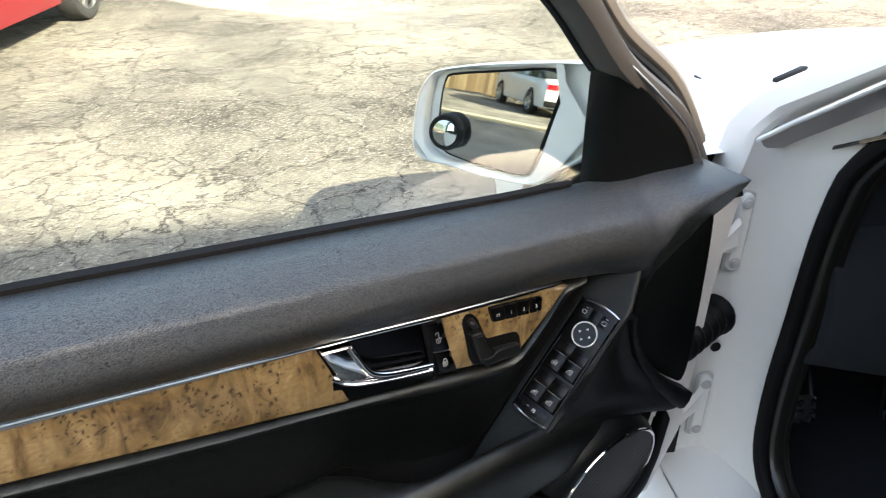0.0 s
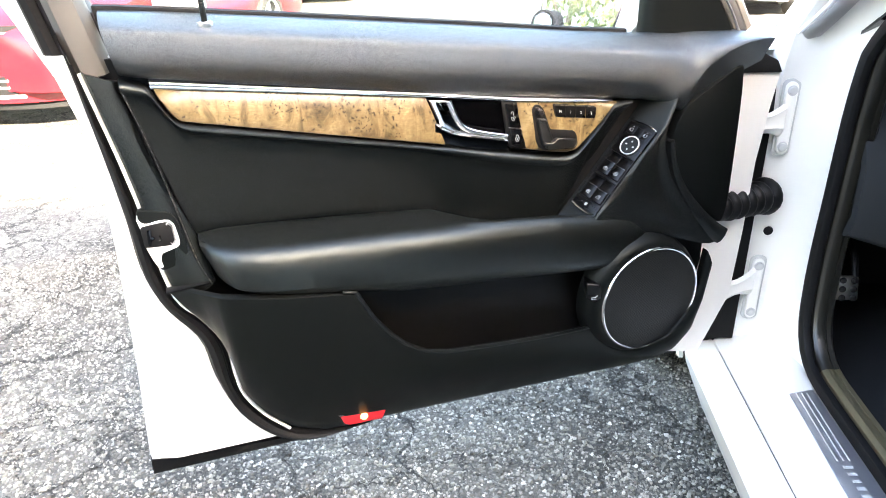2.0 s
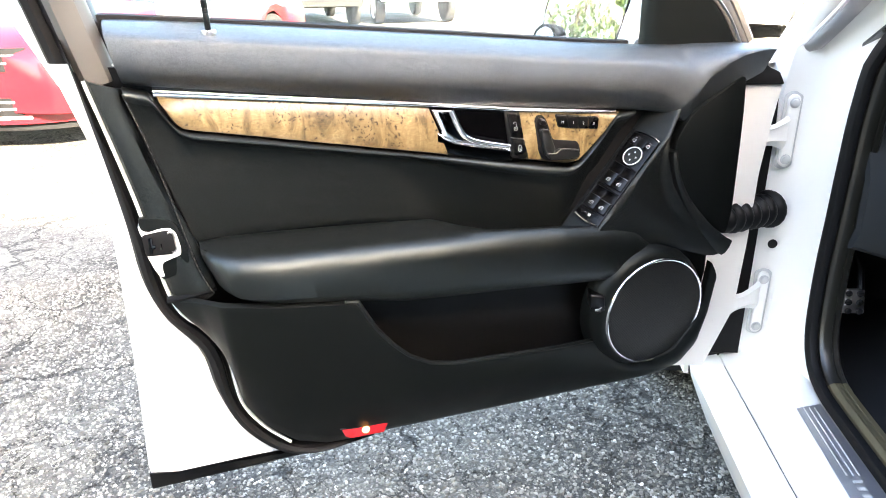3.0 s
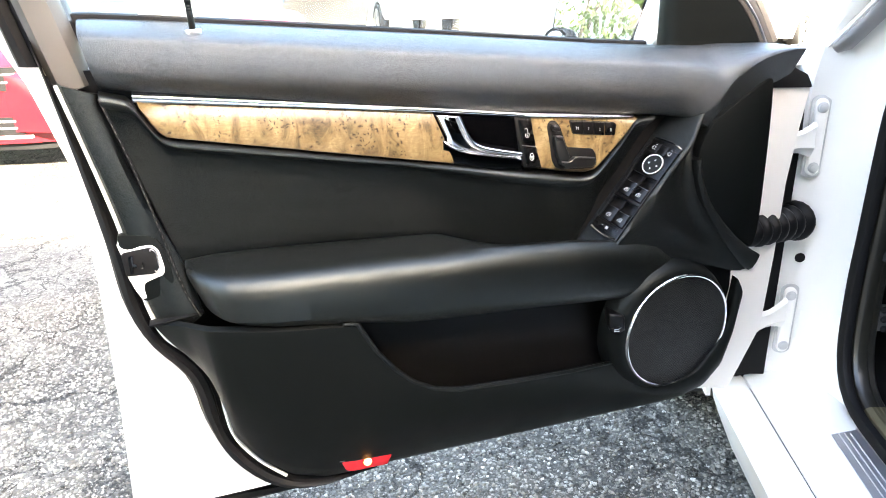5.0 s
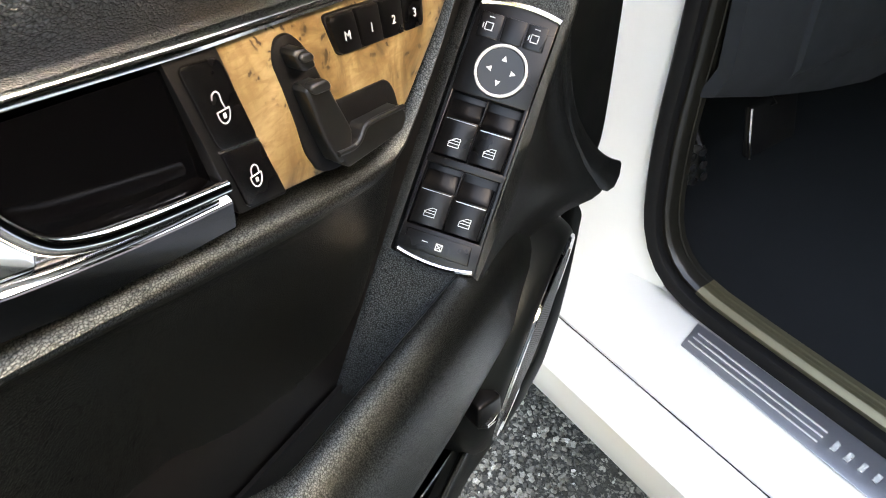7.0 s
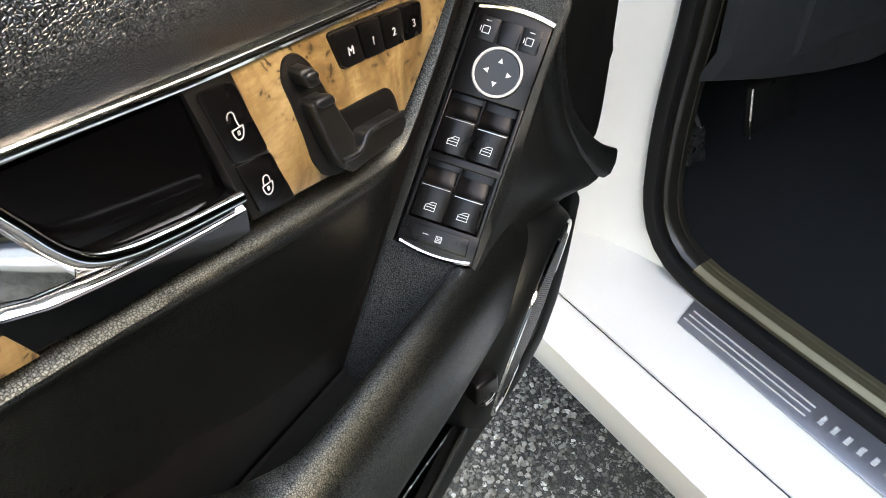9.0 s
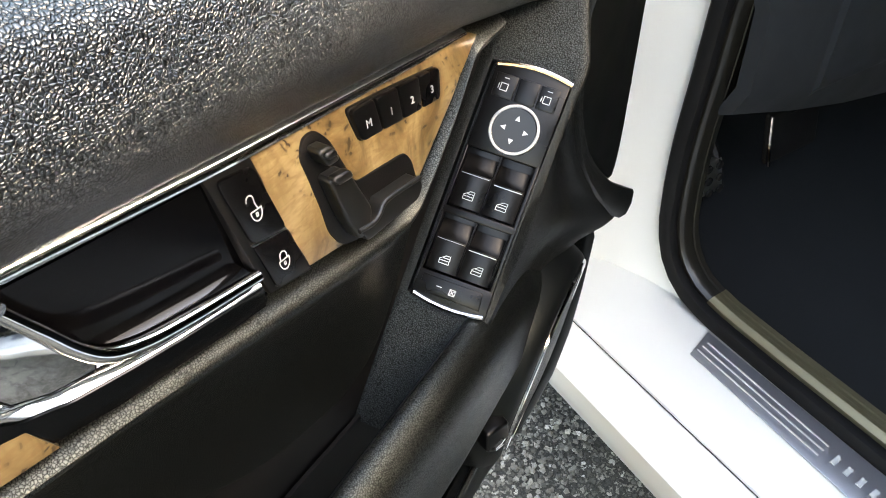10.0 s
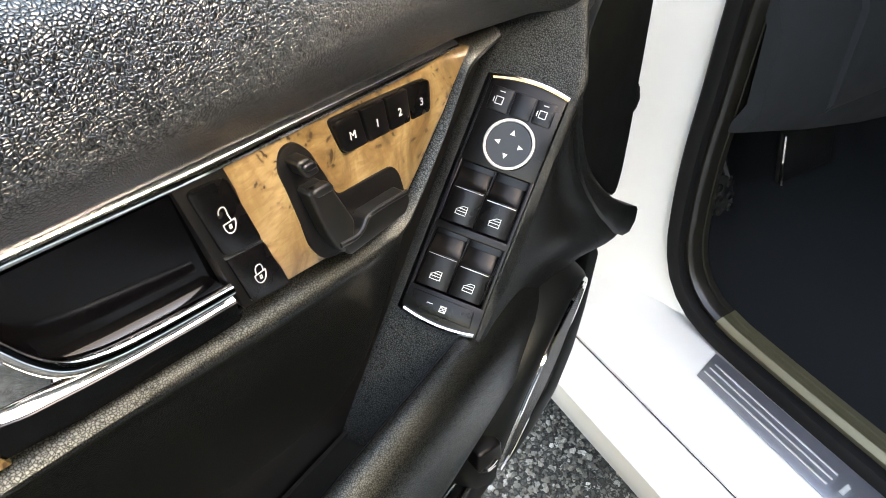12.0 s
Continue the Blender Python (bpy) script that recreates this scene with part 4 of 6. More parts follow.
for x in np.linspace(0.150, 0.2675, 34):
    zl, zb = at(x, RIDGE), at(x, FOOT)
    rows.append([Vector((x, y, z)) for y, z in ((0.4840, zl + 0.0060), (0.4790, zl + 0.0060), (0.4745, zl + 0.0038), (0.4708, zl + 0.0006), (0.4702, zl), (0.4712, zl - 0.0003), (0.480, zl - 0.0006))])
    face.append([Vector((x, y, z)) for y, z in ((0.4800, zl - 0.0007), (0.4702, zl - 0.0005), (0.4697, zl - 0.0010), (0.4704, zl * 0.5 + zb * 0.5), (0.4714, zb + 0.0012), (0.4735, zb), (0.484, zb - 0.0005))])
# dark base colour paints in what this chrome face reflects
part("grip_face", thick(face, (0, 0.004, 0)), DARKENED_CHROME, handle, "polished lower face of the grip, dark reflection in its colour")
part("handle_grip", thick(rows, (0, 0.004, 0)), CHROME, handle, "faceted chrome grip")
part("handle_plate", slab([(0.1425, 0.9695), (0.1745, 0.9665), (0.180, 0.952), (0.187, 0.937), (0.193, 0.928), (0.190, 0.918), (0.172, 0.923), (0.160, 0.930)], 0.4728, 0.4850, 0.0018, 3), CHROME, handle, "chrome plate at the handle's root")

# the forward inlay leans back at its top; its keys lean with it
def leaning(bm):
    for v in bm.verts:
        v.co.y += 0.11 * (v.co.z - 0.875)
    return bm


def leaning_slab(outline, y0, y1, bevel=0.0, segs=2):
    return leaning(slab(outline, y0, y1, bevel, segs))


def softened(outline, r, n=4):
    """The outline with its corners rounded by about r."""
    out = []
    pts = [Vector(p) for p in outline]
    for i, p in enumerate(pts):
        a, b = pts[i - 1] - p, pts[(i + 1) % len(pts)] - p
        k = min(r, a.length * 0.45, b.length * 0.45)
        a, b = p + a.normalized() * k, p + b.normalized() * k
        out += [tuple(a * (1 - t) ** 2 + p * (2 * t * (1 - t)) + b * t ** 2) for t in np.linspace(0, 1, n)]
    return out


# central locking keys
LOCK = [(0.2590, 0.9615), (0.2850, 0.9575), (0.3010, 0.8815), (0.2725, 0.8870)]
lock = part("lock_panel", leaning_slab(LOCK, 0.4716, 0.4950, 0.0012), PLASTIC_DARK, door, "black central locking panel")


def between(quad, u, v):
    a, b, c, d = [Vector((x, 0, z)) for x, z in quad]
    t, l = a + (b - a) * u, d + (c - d) * u
    q = t + (l - t) * v
    return q.x, q.z


for v0, v1, r in ((0.075, 0.575, 0.004), (0.59, 0.965, 0.0015)):
    quad = [between(LOCK, 0.17, v0), between(LOCK, 0.93, v0), between(LOCK, 0.93, v1), between(LOCK, 0.17, v1)]
    part("lock_key", leaning_slab(softened(quad, r), 0.4702, 0.4790, 0.0011, 2), GLOSS, lock)
part("key_gap", leaning_slab([between(LOCK, 0.16, 0.578), between(LOCK, 0.92, 0.578), between(LOCK, 0.92, 0.587), between(LOCK, 0.16, 0.587)], 0.4704, 0.4730), SATIN, lock, "thin bright gap")
for v, gap in ((0.36, 1.0), (0.79, 0.0)):
    x, z = between(LOCK, 0.55, v)
    body = [[(-0.0026, 0.0006)] + [(-0.0026 * math.cos(q) if q > 0 else -0.0026, 0.0 - 0.0040 * math.sin(q)) for q in np.linspace(0, math.pi, 11)] + [(0.0026, 0.0006), (-0.0026, 0.0006)], [(-0.0004, -0.0007), (0.0004, -0.0007), (0.0004, -0.0020), (-0.0004, -0.0020), (-0.0004, -0.0007)]]
    arc = [(-0.0017 + 0.0017 * (1 - math.cos(q)), 0.0024 + 0.0020 * math.sin(q)) for q in np.linspace(0, math.pi, 9)]
    shackle = [(arc[0][0], 0.0006)] + arc + [(arc[-1][0], 0.0006)]
    body.append([(p - 0.0014, q + 0.0030) for p, q in shackle[1:]] if gap else shackle)
    if gap:
        body[-1].append((0.0003 + 0.0008, 0.0006))
    body = [[(p * 1.2, q * 1.2) for p, q in run] for run in body]
    part("lock_mark", leaning(strokes(body, Vector((x, 0.4702, z)), X, Z, 0.00048, 0.0003, -Y)), MARK, lock, "white padlock symbol")

# memory keys
MEM_QUAD = [(0.3480, 0.9460), (0.4245, 0.9372), (0.4225, 0.9185), (0.3520, 0.9272)]
memory = part("memory_keys", leaning_slab(softened([between(MEM_QUAD, -0.012, -0.05), between(MEM_QUAD, 1.012, -0.05), between(MEM_QUAD, 1.012, 1.05), between(MEM_QUAD, -0.012, 1.05)], 0.0035), 0.4722, 0.4850, 0.001), PLASTIC_DARK, door, "row of four black seat memory keys")
for i, ch in enumerate("M123"):
    u0, u1 = i / 4 + (0.010 if i else 0.0), (i + 1) / 4 - (0.010 if i < 3 else 0.0)
    quad = [between(MEM_QUAD, u0, 0.0), between(MEM_QUAD, u1, 0.0), between(MEM_QUAD, u1, 1.0), between(MEM_QUAD, u0, 1.0)]
    q = [Vector(p) for p in quad]
    own = []
    for k, p in enumerate(q):
        if (i == 0 and k in (0, 3)) or (i == 3 and k in (1, 2)):
            a, b = p + (q[k - 1] - p).normalized() * 0.004, p + (q[(k + 1) % 4] - p).normalized() * 0.004
            own += [tuple(a * (1 - t) ** 2 + p * (2 * t * (1 - t)) + b * t ** 2) for t in np.linspace(0, 1, 5)]
        else:
            own.append(tuple(p))
    part("memory_key", leaning_slab(own, 0.4698, 0.4760, 0.0011, 2), GLOSS, memory)
    x, z = between(MEM_QUAD, (u0 + u1) / 2, 0.56)
    part("key_letter", leaning(letters(ch, 0.0062, Vector((x, 0.4698, z)), X * 1.0 - Z * 0.10, Z, 0.0002)), MARK, memory, "white character")

# seat adjuster: an L-shaped recess with headrest, backrest and cushion pieces
seatkey = part("seat_adjuster", leaning_slab(softened([(0.3105, 0.9400), (0.3150, 0.9480), (0.3245, 0.9480), (0.3320, 0.9390), (0.3428, 0.9085), (0.3850, 0.9030), (0.3900, 0.8960), (0.3925, 0.8800), (0.3860, 0.8735), (0.3340, 0.8760), (0.3240, 0.8800), (0.3170, 0.8930)], 0.004), 0.4712, 0.4850, 0.0012), PLASTIC_DARK, door, "black seat-shaped adjuster in the wood")


def blunt(outline, y0, y1, bevel):
    return leaning_slab(softened(outline, 0.0022, 3), y0, y1, bevel, 3)


part("backrest_lever", blunt([(0.3180, 0.9270), (0.3315, 0.9255), (0.3430, 0.8960), (0.3385, 0.8830), (0.3290, 0.8840), (0.3235, 0.9000)], 0.4630, 0.4740, 0.0024), LEVER_BLACK, seatkey, "upright backrest lever")
part("backrest_cap", blunt([(0.3185, 0.9285), (0.3310, 0.9270), (0.3330, 0.9215), (0.3205, 0.9230)], 0.4605, 0.4660, 0.0014), LEVER_BLACK, seatkey)
part("headrest_lever", blunt([(0.3155, 0.9440), (0.3245, 0.9430), (0.3285, 0.9330), (0.3190, 0.9335)], 0.4628, 0.4740, 0.0024), LEVER_BLACK, seatkey)
part("headrest_cap", blunt([(0.3170, 0.9425), (0.3250, 0.9415), (0.3262, 0.9375), (0.3182, 0.9382)], 0.4608, 0.4650, 0.0012), LEVER_BLACK, seatkey)
part("cushion_lever", blunt([(0.3300, 0.8905), (0.3445, 0.8880), (0.3500, 0.8945), (0.3840, 0.8905), (0.3865, 0.8840), (0.3810, 0.8775), (0.3340, 0.8795)], 0.4625, 0.4740, 0.0022), LEVER_BLACK, seatkey, "flat cushion lever")
part("cushion_ridge", leaning(tube(curve([(0.3290, 0.4622, 0.8900), (0.3400, 0.4618, 0.8885), (0.3455, 0.4618, 0.8900), (0.3500, 0.4618, 0.8940), (0.3560, 0.4618, 0.8945), (0.3835, 0.4622, 0.8905)], 26), 0.0014, 8)), LEVER_BLACK, seatkey, "ridge along the cushion lever")

# switch plate
# switch plate


def plate_block(name, corners, lo, hi, mat, parent, bevel=0.0015, label="", segs=2):
    return part(name, prism([on_plate(s, w, lo) for s, w in corners], NORM * (hi - lo), bevel, segs), mat, parent, label)


plate = None
for corners, lo, hi in (([(0.66, -0.027), (0.66, 0.023), (0.10, 0.0245), (0.10, -0.0275)], -0.0075, -0.0052), ([(1.0, -0.0275), (1.0, 0.0235), (0.645, 0.0240), (0.645, -0.0275)], -0.006, 0.0035), ([(0.392, -0.0278), (0.392, 0.0248), (0.360, 0.0248), (0.360, -0.0278)], -0.006, 0.0035),
                        ([(0.114, -0.028), (0.114, 0.0255), (-0.01, 0.0265), (-0.01, -0.0285)], -0.006, 0.0035), ([(0.65, -0.0275), (0.65, -0.0258), (0.10, -0.0264), (0.10, -0.028)], -0.006, 0.0034),
                        ([(0.65, 0.0208), (0.65, 0.0240), (0.10, 0.0255), (0.10, 0.0222)], -0.006, 0.0034)):
    bm = prism([on_plate(a, w, lo) for a, w in corners], NORM * (hi - lo), 0.0009, 2)
    if plate is None:
        plate = part("switch_panel", bm, GLOSS, door, "black window switch panel with chrome ends")
    else:
        part("panel_bar", bm, GLOSS, plate)


def end_strip(s, bow):
    pts = [on_plate(s + bow * (1 - (w / 0.026) ** 2), w * 1.0, 0.0036) for w in np.linspace(-0.0265, 0.0245, 12)]
    return tube(pts, 0.0019, 8, up=NORM)


part("chrome_end", end_strip(0.985, 0.022), CHROME, plate, "chrome end strip")
part("chrome_end", end_strip(0.004, -0.020), CHROME, plate, "chrome end strip")
for w0, w1 in ((-0.0245, -0.0100), (-0.0090, 0.0050), (0.0060, 0.0190)):
    plate_block("mirror_key", [(0.955, w0), (0.955, w1), (0.862, w1 + 0.0006), (0.862, w0 + 0.0006)], 0.003, 0.0044, GLOSS, plate, 0.0008)
S_AX, W_AX = LONG.normalized(), WIDE.normalized()
for w in (-0.0175, 0.0120):
    icon = [[(-0.002, -0.002), (0.0026, -0.002), (0.0026, 0.0026), (-0.002, 0.0026), (-0.002, -0.002)], [(-0.0034, -0.0012), (-0.0034, 0.0018)], [(-0.001, 0.0062), (0.002, 0.0062)]]
    part("key_mark", strokes(icon, on_plate(0.902, w, 0.0044), W_AX, S_AX, 0.0005, 0.0003, NORM), MARK, plate, "white mirror symbol")
KNOB = on_plate(0.757, -0.0008, 0.0030)
knob = part("mirror_knob", lathe([(-0.002, 0.0172), (0.0026, 0.0170), (0.0034, 0.0162), (0.0034, 0.0150), (0.0028, 0.0144), (0.0024, 0.001)], KNOB, NORM, 48), KNOB_GREY, plate, "round black mirror knob with white ring")
part("knob_ring", tube([KNOB + NORM * 0.0031 + (W_AX * math.cos(q) + S_AX * math.sin(q)) * 0.0157 for q in (2 * math.pi * k / 48 for k in range(48))], 0.0010, 8, closed=True, up=NORM), MARK, plate, "white ring")
bm = bmesh.new()
for q in range(4):
    d = (W_AX * math.cos(q * math.pi / 2) + S_AX * math.sin(q * math.pi / 2))
    e = NORM.cross(d)
    c = KNOB + NORM * 0.0026 + d * 0.0078
    prism([c + d * 0.0019, c - d * 0.0016 + e * 0.0017, c - d * 0.0016 - e * 0.0017], NORM * 0.0003, bm=bm)
part("knob_arrows", bm, MARK, plate, "four small white arrows")
for s0, s1 in ((0.392, 0.645), (0.114, 0.360)):
    for w0, w1, edge_at in ((-0.0256, -0.0026, 0.60), (-0.0022, 0.0208, 0.56)):
        mid = s0 + edge_at * (s1 - s0)
        prof = [(s1 - 0.004, -0.0046), (s1 - 0.04, -0.0048), (mid + 0.075, -0.0038), (mid + 0.03, -0.0012), (mid + 0.008, 0.0016), (mid, 0.0034), (mid - 0.012, 0.0038), (mid - 0.05, 0.0032), (s0 + 0.03, 0.0032), (s0 + 0.010, 0.0030), (s0 + 0.004, 0.0016), (s0 + 0.002, -0.0045)]
        wid = [w0 + 0.0003, w0 + 0.0004, w0 + 0.0012, w1 - 0.0012, w1 - 0.0004, w1 - 0.0003]
        drop = [0.0030, 0.0006, 0.0, 0.0, 0.0006, 0.0030]
        rows = [[on_plate(a, w, max(-0.005, h - d)) for w, d in zip(wid, drop)] for a, h in prof]
        part("window_switch", thick(rows, NORM * -0.0012), GLOSS, plate, "black window switch")
        edge = [on_plate(mid - 0.006, w, 0.0037) for w in (w0 + 0.0016, w1 - 0.0016)]
        # metal thread drawn as the shine along the switch's raised lip
        part("switch_lip_shine", tube(edge, 0.0003 if w0 > -0.01 else 0.00015, 6), SATIN, plate)
        cs, cw = s0 + 0.24 * (s1 - s0), (w0 + w1) / 2 + 0.0002
        pane_icon = [[(-0.0036, -0.0026), (0.0034, -0.0026), (0.0034, 0.0032), (0.0004, 0.0032), (-0.0036, 0.0004), (-0.0036, -0.0026)], [(-0.0036, -0.0004), (0.0034, -0.0004)], [(-0.0014, 0.0014), (0.0034, 0.0014)]]
        part("switch_mark", strokes(pane_icon, on_plate(cs, cw, 0.0033), W_AX, S_AX, 0.00042, 0.0004, NORM), MARK, plate, "white window symbol")
    part("switch_divider", prism([on_plate(a, w, -0.005) for a, w in ((s1, -0.0028), (s1, -0.0020), (s0 + 0.6 * (s1 - s0), -0.0020), (s0 + 0.6 * (s1 - s0), -0.0028))], NORM * 0.0062, 0.0002), GLOSS, plate)
plate_block("child_lock", [(0.096, -0.0245), (0.096, 0.0190), (0.020, 0.0205), (0.020, -0.0245)], 0.003, 0.0044, GLOSS, plate, 0.0015)
part("switch_mark", strokes([[(-0.002, -0.002), (0.002, -0.002), (0.002, 0.002), (-0.002, 0.002), (-0.002, -0.002)], [(-0.002, -0.002), (0.002, 0.002)], [(-0.002, 0.002), (0.002, -0.002)], [(-0.0115, 0.0012), (-0.008, 0.0012)]], on_plate(0.055, -0.001, 0.0044), W_AX, S_AX, 0.00055, 0.0003, NORM), MARK, plate, "white lock-out symbol")

plate.location = plate.location + W_AX * 0.0030

# boot release key on the pod, door lamp, latch
hatch = part("boot_key", prism([(0.3960, 0.4180, 0.6545), (0.4200, 0.4120, 0.6505), (0.4240, 0.4120, 0.6235), (0.4110, 0.4150, 0.6160), (0.3980, 0.4180, 0.6275)], (0.010, 0.030, 0), 0.003, 3), GLOSS, door, "black boot release key")
part("key_mark", strokes([[(-0.005, 0.0), (0.001, 0.0), (0.005, 0.003)], [(-0.004, -0.003), (0.003, -0.003)], [(-0.004, 0.0), (-0.0045, -0.003)]], Vector((0.4110, 0.4148, 0.6275)), Vector((0.97, -0.24, 0.0)), Z, 0.0008, 0.0012, -Y), MARK, hatch, "white boot symbol")
LAMP = [(-0.0275, 0.4680), (0.0565, 0.4680), (0.0450, 0.4425), (-0.0100, 0.4440), (-0.0200, 0.4490)]
lampy = 0.4585
lamp = part("door_lamp", slab(LAMP, lampy, 0.478, 0.002), RED_LENS, door, "lit red door warning lamp")
part("lamp_frame", slab([(-0.0305, 0.4705), (0.0585, 0.4710), (0.0555, 0.4668), (-0.0280, 0.4665)], lampy - 0.0012, 0.478, 0.0008), SATIN, lamp, "grey lamp rim")
part("lamp_bulb", lathe([(0, 0.0065), (0.0015, 0.006), (0.0025, 0.003), (0.0027, 0.0005)], (0.0140, lampy, 0.4560), (0, -1, 0), 16), LAMP_GLOW, lamp, "glowing bulb")
HOLE = [(-0.2705, 0.8350), (-0.2370, 0.8385), (-0.2300, 0.8330), (-0.2285, 0.8090), (-0.2345, 0.8040), (-0.2690, 0.8045)]
BRACKET = [(-0.2740, 0.8480), (-0.2670, 0.8385), (-0.2585, 0.8375), (-0.2480, 0.8405), (-0.2345, 0.8405), (-0.2275, 0.8330), (-0.2240, 0.8095), (-0.2256, 0.8005), (-0.2400, 0.7960), (-0.2500, 0.7925), (-0.2520, 0.7830), (-0.2500, 0.7720), (-0.2560, 0.7720), (-0.2620, 0.7850), (-0.2680, 0.8050), (-0.2700, 0.8300)]
latch = part("door_latch", slab(softened(BRACKET, 0.004), 0.4625, 0.49, 0.0012), WHITE, door, "door latch in a white metal surround")
part("latch_mouth", slab(softened(HOLE, 0.004), 0.4608, 0.475, 0.0004), RUBBER, latch, "black latch mouth")
part("latch_rim", tube([(x, 0.4606, z) for x, z in softened([(x * 0.94 - 0.01485, z * 0.94 + 0.0493) for x, z in HOLE[1:5]], 0.004)], 0.0007, 6), SATIN, latch, "thin steel rim of the latch mouth")
part("latch_claw", slab([(-0.2630, 0.8300), (-0.2575, 0.8310), (-0.2585, 0.8200), (-0.2545, 0.8190), (-0.2550, 0.8150), (-0.2590, 0.8140), (-0.2600, 0.8075), (-0.2640, 0.8070)], 0.4595, 0.470, 0.0010), DARKENED_CHROME, latch, "steel latch claw")
part("latch_pin", tube([(-0.2480, 0.4600, 0.8205), (-0.2478, 0.4600, 0.8135), (-0.2500, 0.4600, 0.8130)], 0.0011, 6), DARKENED_CHROME, latch, "small steel catch")
# hollow round the latch, pressed into the rear border
part("latch_hollow", slab(softened([(-0.2720, 0.8585), (-0.2350, 0.8520), (-0.2250, 0.8440), (-0.2165, 0.8090), (-0.2150, 0.7900), (-0.2230, 0.7740), (-0.2540, 0.7660), (-0.2680, 0.8000)], 0.006), 0.4645, 0.475, 0.0016), PLASTIC, door, "smooth black hollow round the latch")
STITCH = curve([(-0.2634, 0.4665, 1.0190), (-0.2427, 0.4655, 0.9476), (-0.2238, 0.4640, 0.8651), (-0.2120, 0.4620, 0.8067), (-0.2030, 0.4570, 0.7713), (-0.1900, 0.4500, 0.7420)], 61)
part("rear_seam_groove", tube([p + Vector((0, 0.001, 0)) for p in STITCH], 0.0016, 6), PLASTIC_DARK, door)
bm = bmesh.new()
for i in range(0, 59, 2):
    tube([STITCH[i], STITCH[i] * 0.5 + STITCH[i + 1] * 0.5 - Vector((0, 0.0012, 0)), STITCH[i + 1]], 0.0006, 5, bm=bm)
part("seam_stitching", bm, PILLAR_GREY, door, "grey stitched seam")
part("rear_white_edge", tube([(x - 0.001, 0.478, z - 0.002) for x, z in [(v.x, v.z) for v in curve([(a, 0, b) for a, b in REAR_EDGE[:13]], 50)]], 0.0028, 6), WHITE, door, "white metal edge beside the seal")
part("rear_seam", slab([(-0.253, 0.7385), (-0.186, 0.745), (-0.186, 0.743), (-0.252, 0.7355)], 0.452, 0.47, 0.0004), PLASTIC_DARK, door)

# exterior mirror on the door
MP = Vector((0.53, 0.74, 1.02))
MN = Vector((-0.92267, -0.36104, 0.1465)).normalized()
MY = Vector((-0.36440, 0.93124, 0.0))
MZ = MN.cross(MY)
MZ = MZ if MZ.z > 0 else -MZ


def on_mirror(y, z, d=0.0):
    return MP + MY * y + MZ * z + MN * d


RIM = [(0.118, 0.083), (0.108, 0.093), (0.06, 0.108), (-0.016, 0.124), (-0.09, 0.136), (-0.13, 0.141), (-0.158, 0.141), (-0.165, 0.12), (-0.163, 0.06), (-0.157, 0.018), (-0.13, -0.002), (-0.108, -0.020), (-0.097, -0.033), (-0.08, -0.040), (0.0, -0.046), (0.065, -0.045), (0.125, -0.044), (0.137, -0.030), (0.139, 0.023), (0.131, 0.062)]
rim = curve([(y, z, 0) for y, z in RIM], 72, closed=True)
cen = Vector((0.005, 0.045, 0))
mirror = part("mirror_housing", grid([[on_mirror(cen.x + (p.x - cen.x) * k, cen.y + (p.y - cen.y) * k, d) for p in rim] for k, d in ((0.93, -0.006), (0.95, 0.006), (0.97, 0.010), (0.99, 0.008), (1.0, 0.0), (1.0, -0.03), (0.97, -0.06), (0.88, -0.09), (0.68, -0.112), (0.4, -0.122), (0.05, -0.126))], close_v=True, cap=True), WHITE, door, "white painted mirror housing")
BEZ = curve([(0.108, 0.085, 0), (0.09, 0.096, 0), (-0.02, 0.117, 0), (-0.09, 0.128, 0), (-0.104, 0.124, 0), (-0.108, 0.10, 0), (-0.10, 0.06, 0), (-0.078, -0.022, 0), (-0.066, -0.033, 0), (0.0, -0.037, 0), (0.09, -0.033, 0), (0.112, -0.018, 0), (0.117, 0.035, 0)], 72, closed=True)
near = [min(range(72), key=lambda i: (rim[i] - q).length) for q in BEZ]
part("mirror_bezel", grid([[on_mirror(cen.x + (rim[i].x - cen.x) * 0.96, cen.y + (rim[i].y - cen.y) * 0.96, 0.0085) for i in near], [on_mirror(q.x * 1.03, (q.y - 0.045) * 1.03 + 0.045, 0.0075) for q in BEZ], [on_mirror(q.x, q.y, 0.003) for q in BEZ], [on_mirror(q.x * 0.98, (q.y - 0.045) * 0.98 + 0.045, -0.004) for q in BEZ]], close_v=True), WHITE, mirror, "white mirror bezel")
GLASS_RIM = [(0.085, 0.088), (0.07, 0.093), (-0.018, 0.111), (-0.084, 0.122), (-0.098, 0.118), (-0.102, 0.104), (-0.099, 0.084), (-0.072, -0.019), (-0.066, -0.026), (-0.058, -0.029), (0.034, -0.030), (0.08, -0.024), (0.089, -0.014), (0.094, 0.03)]
gl = curve([(y, z, 0) for y, z in GLASS_RIM], 64, closed=True)
gc = Vector((0.0, 0.045, 0))
part("mirror_edge", grid([[on_mirror(gc.x + (p.x - gc.x) * k, gc.y + (p.y - gc.y) * k, d) for p in gl] for k, d in ((1.045, -0.004), (1.03, 0.0), (1.0, 0.0012), (0.99, 0.0002))], close_v=True), RUBBER, mirror, "black rubber glass edge")
bm = bmesh.new()
bm.faces.new([bm.verts.new(on_mirror(p.x, p.y, 0.0004)) for p in gl])
part("mirror_glass", bm, MIRROR, mirror, "door mirror glass")
SPOT = on_mirror(0.073, 0.008, 0.001)
SPOT_AX = (MN * 0.98 + Vector((0.05, -0.22, 0.02))).normalized()
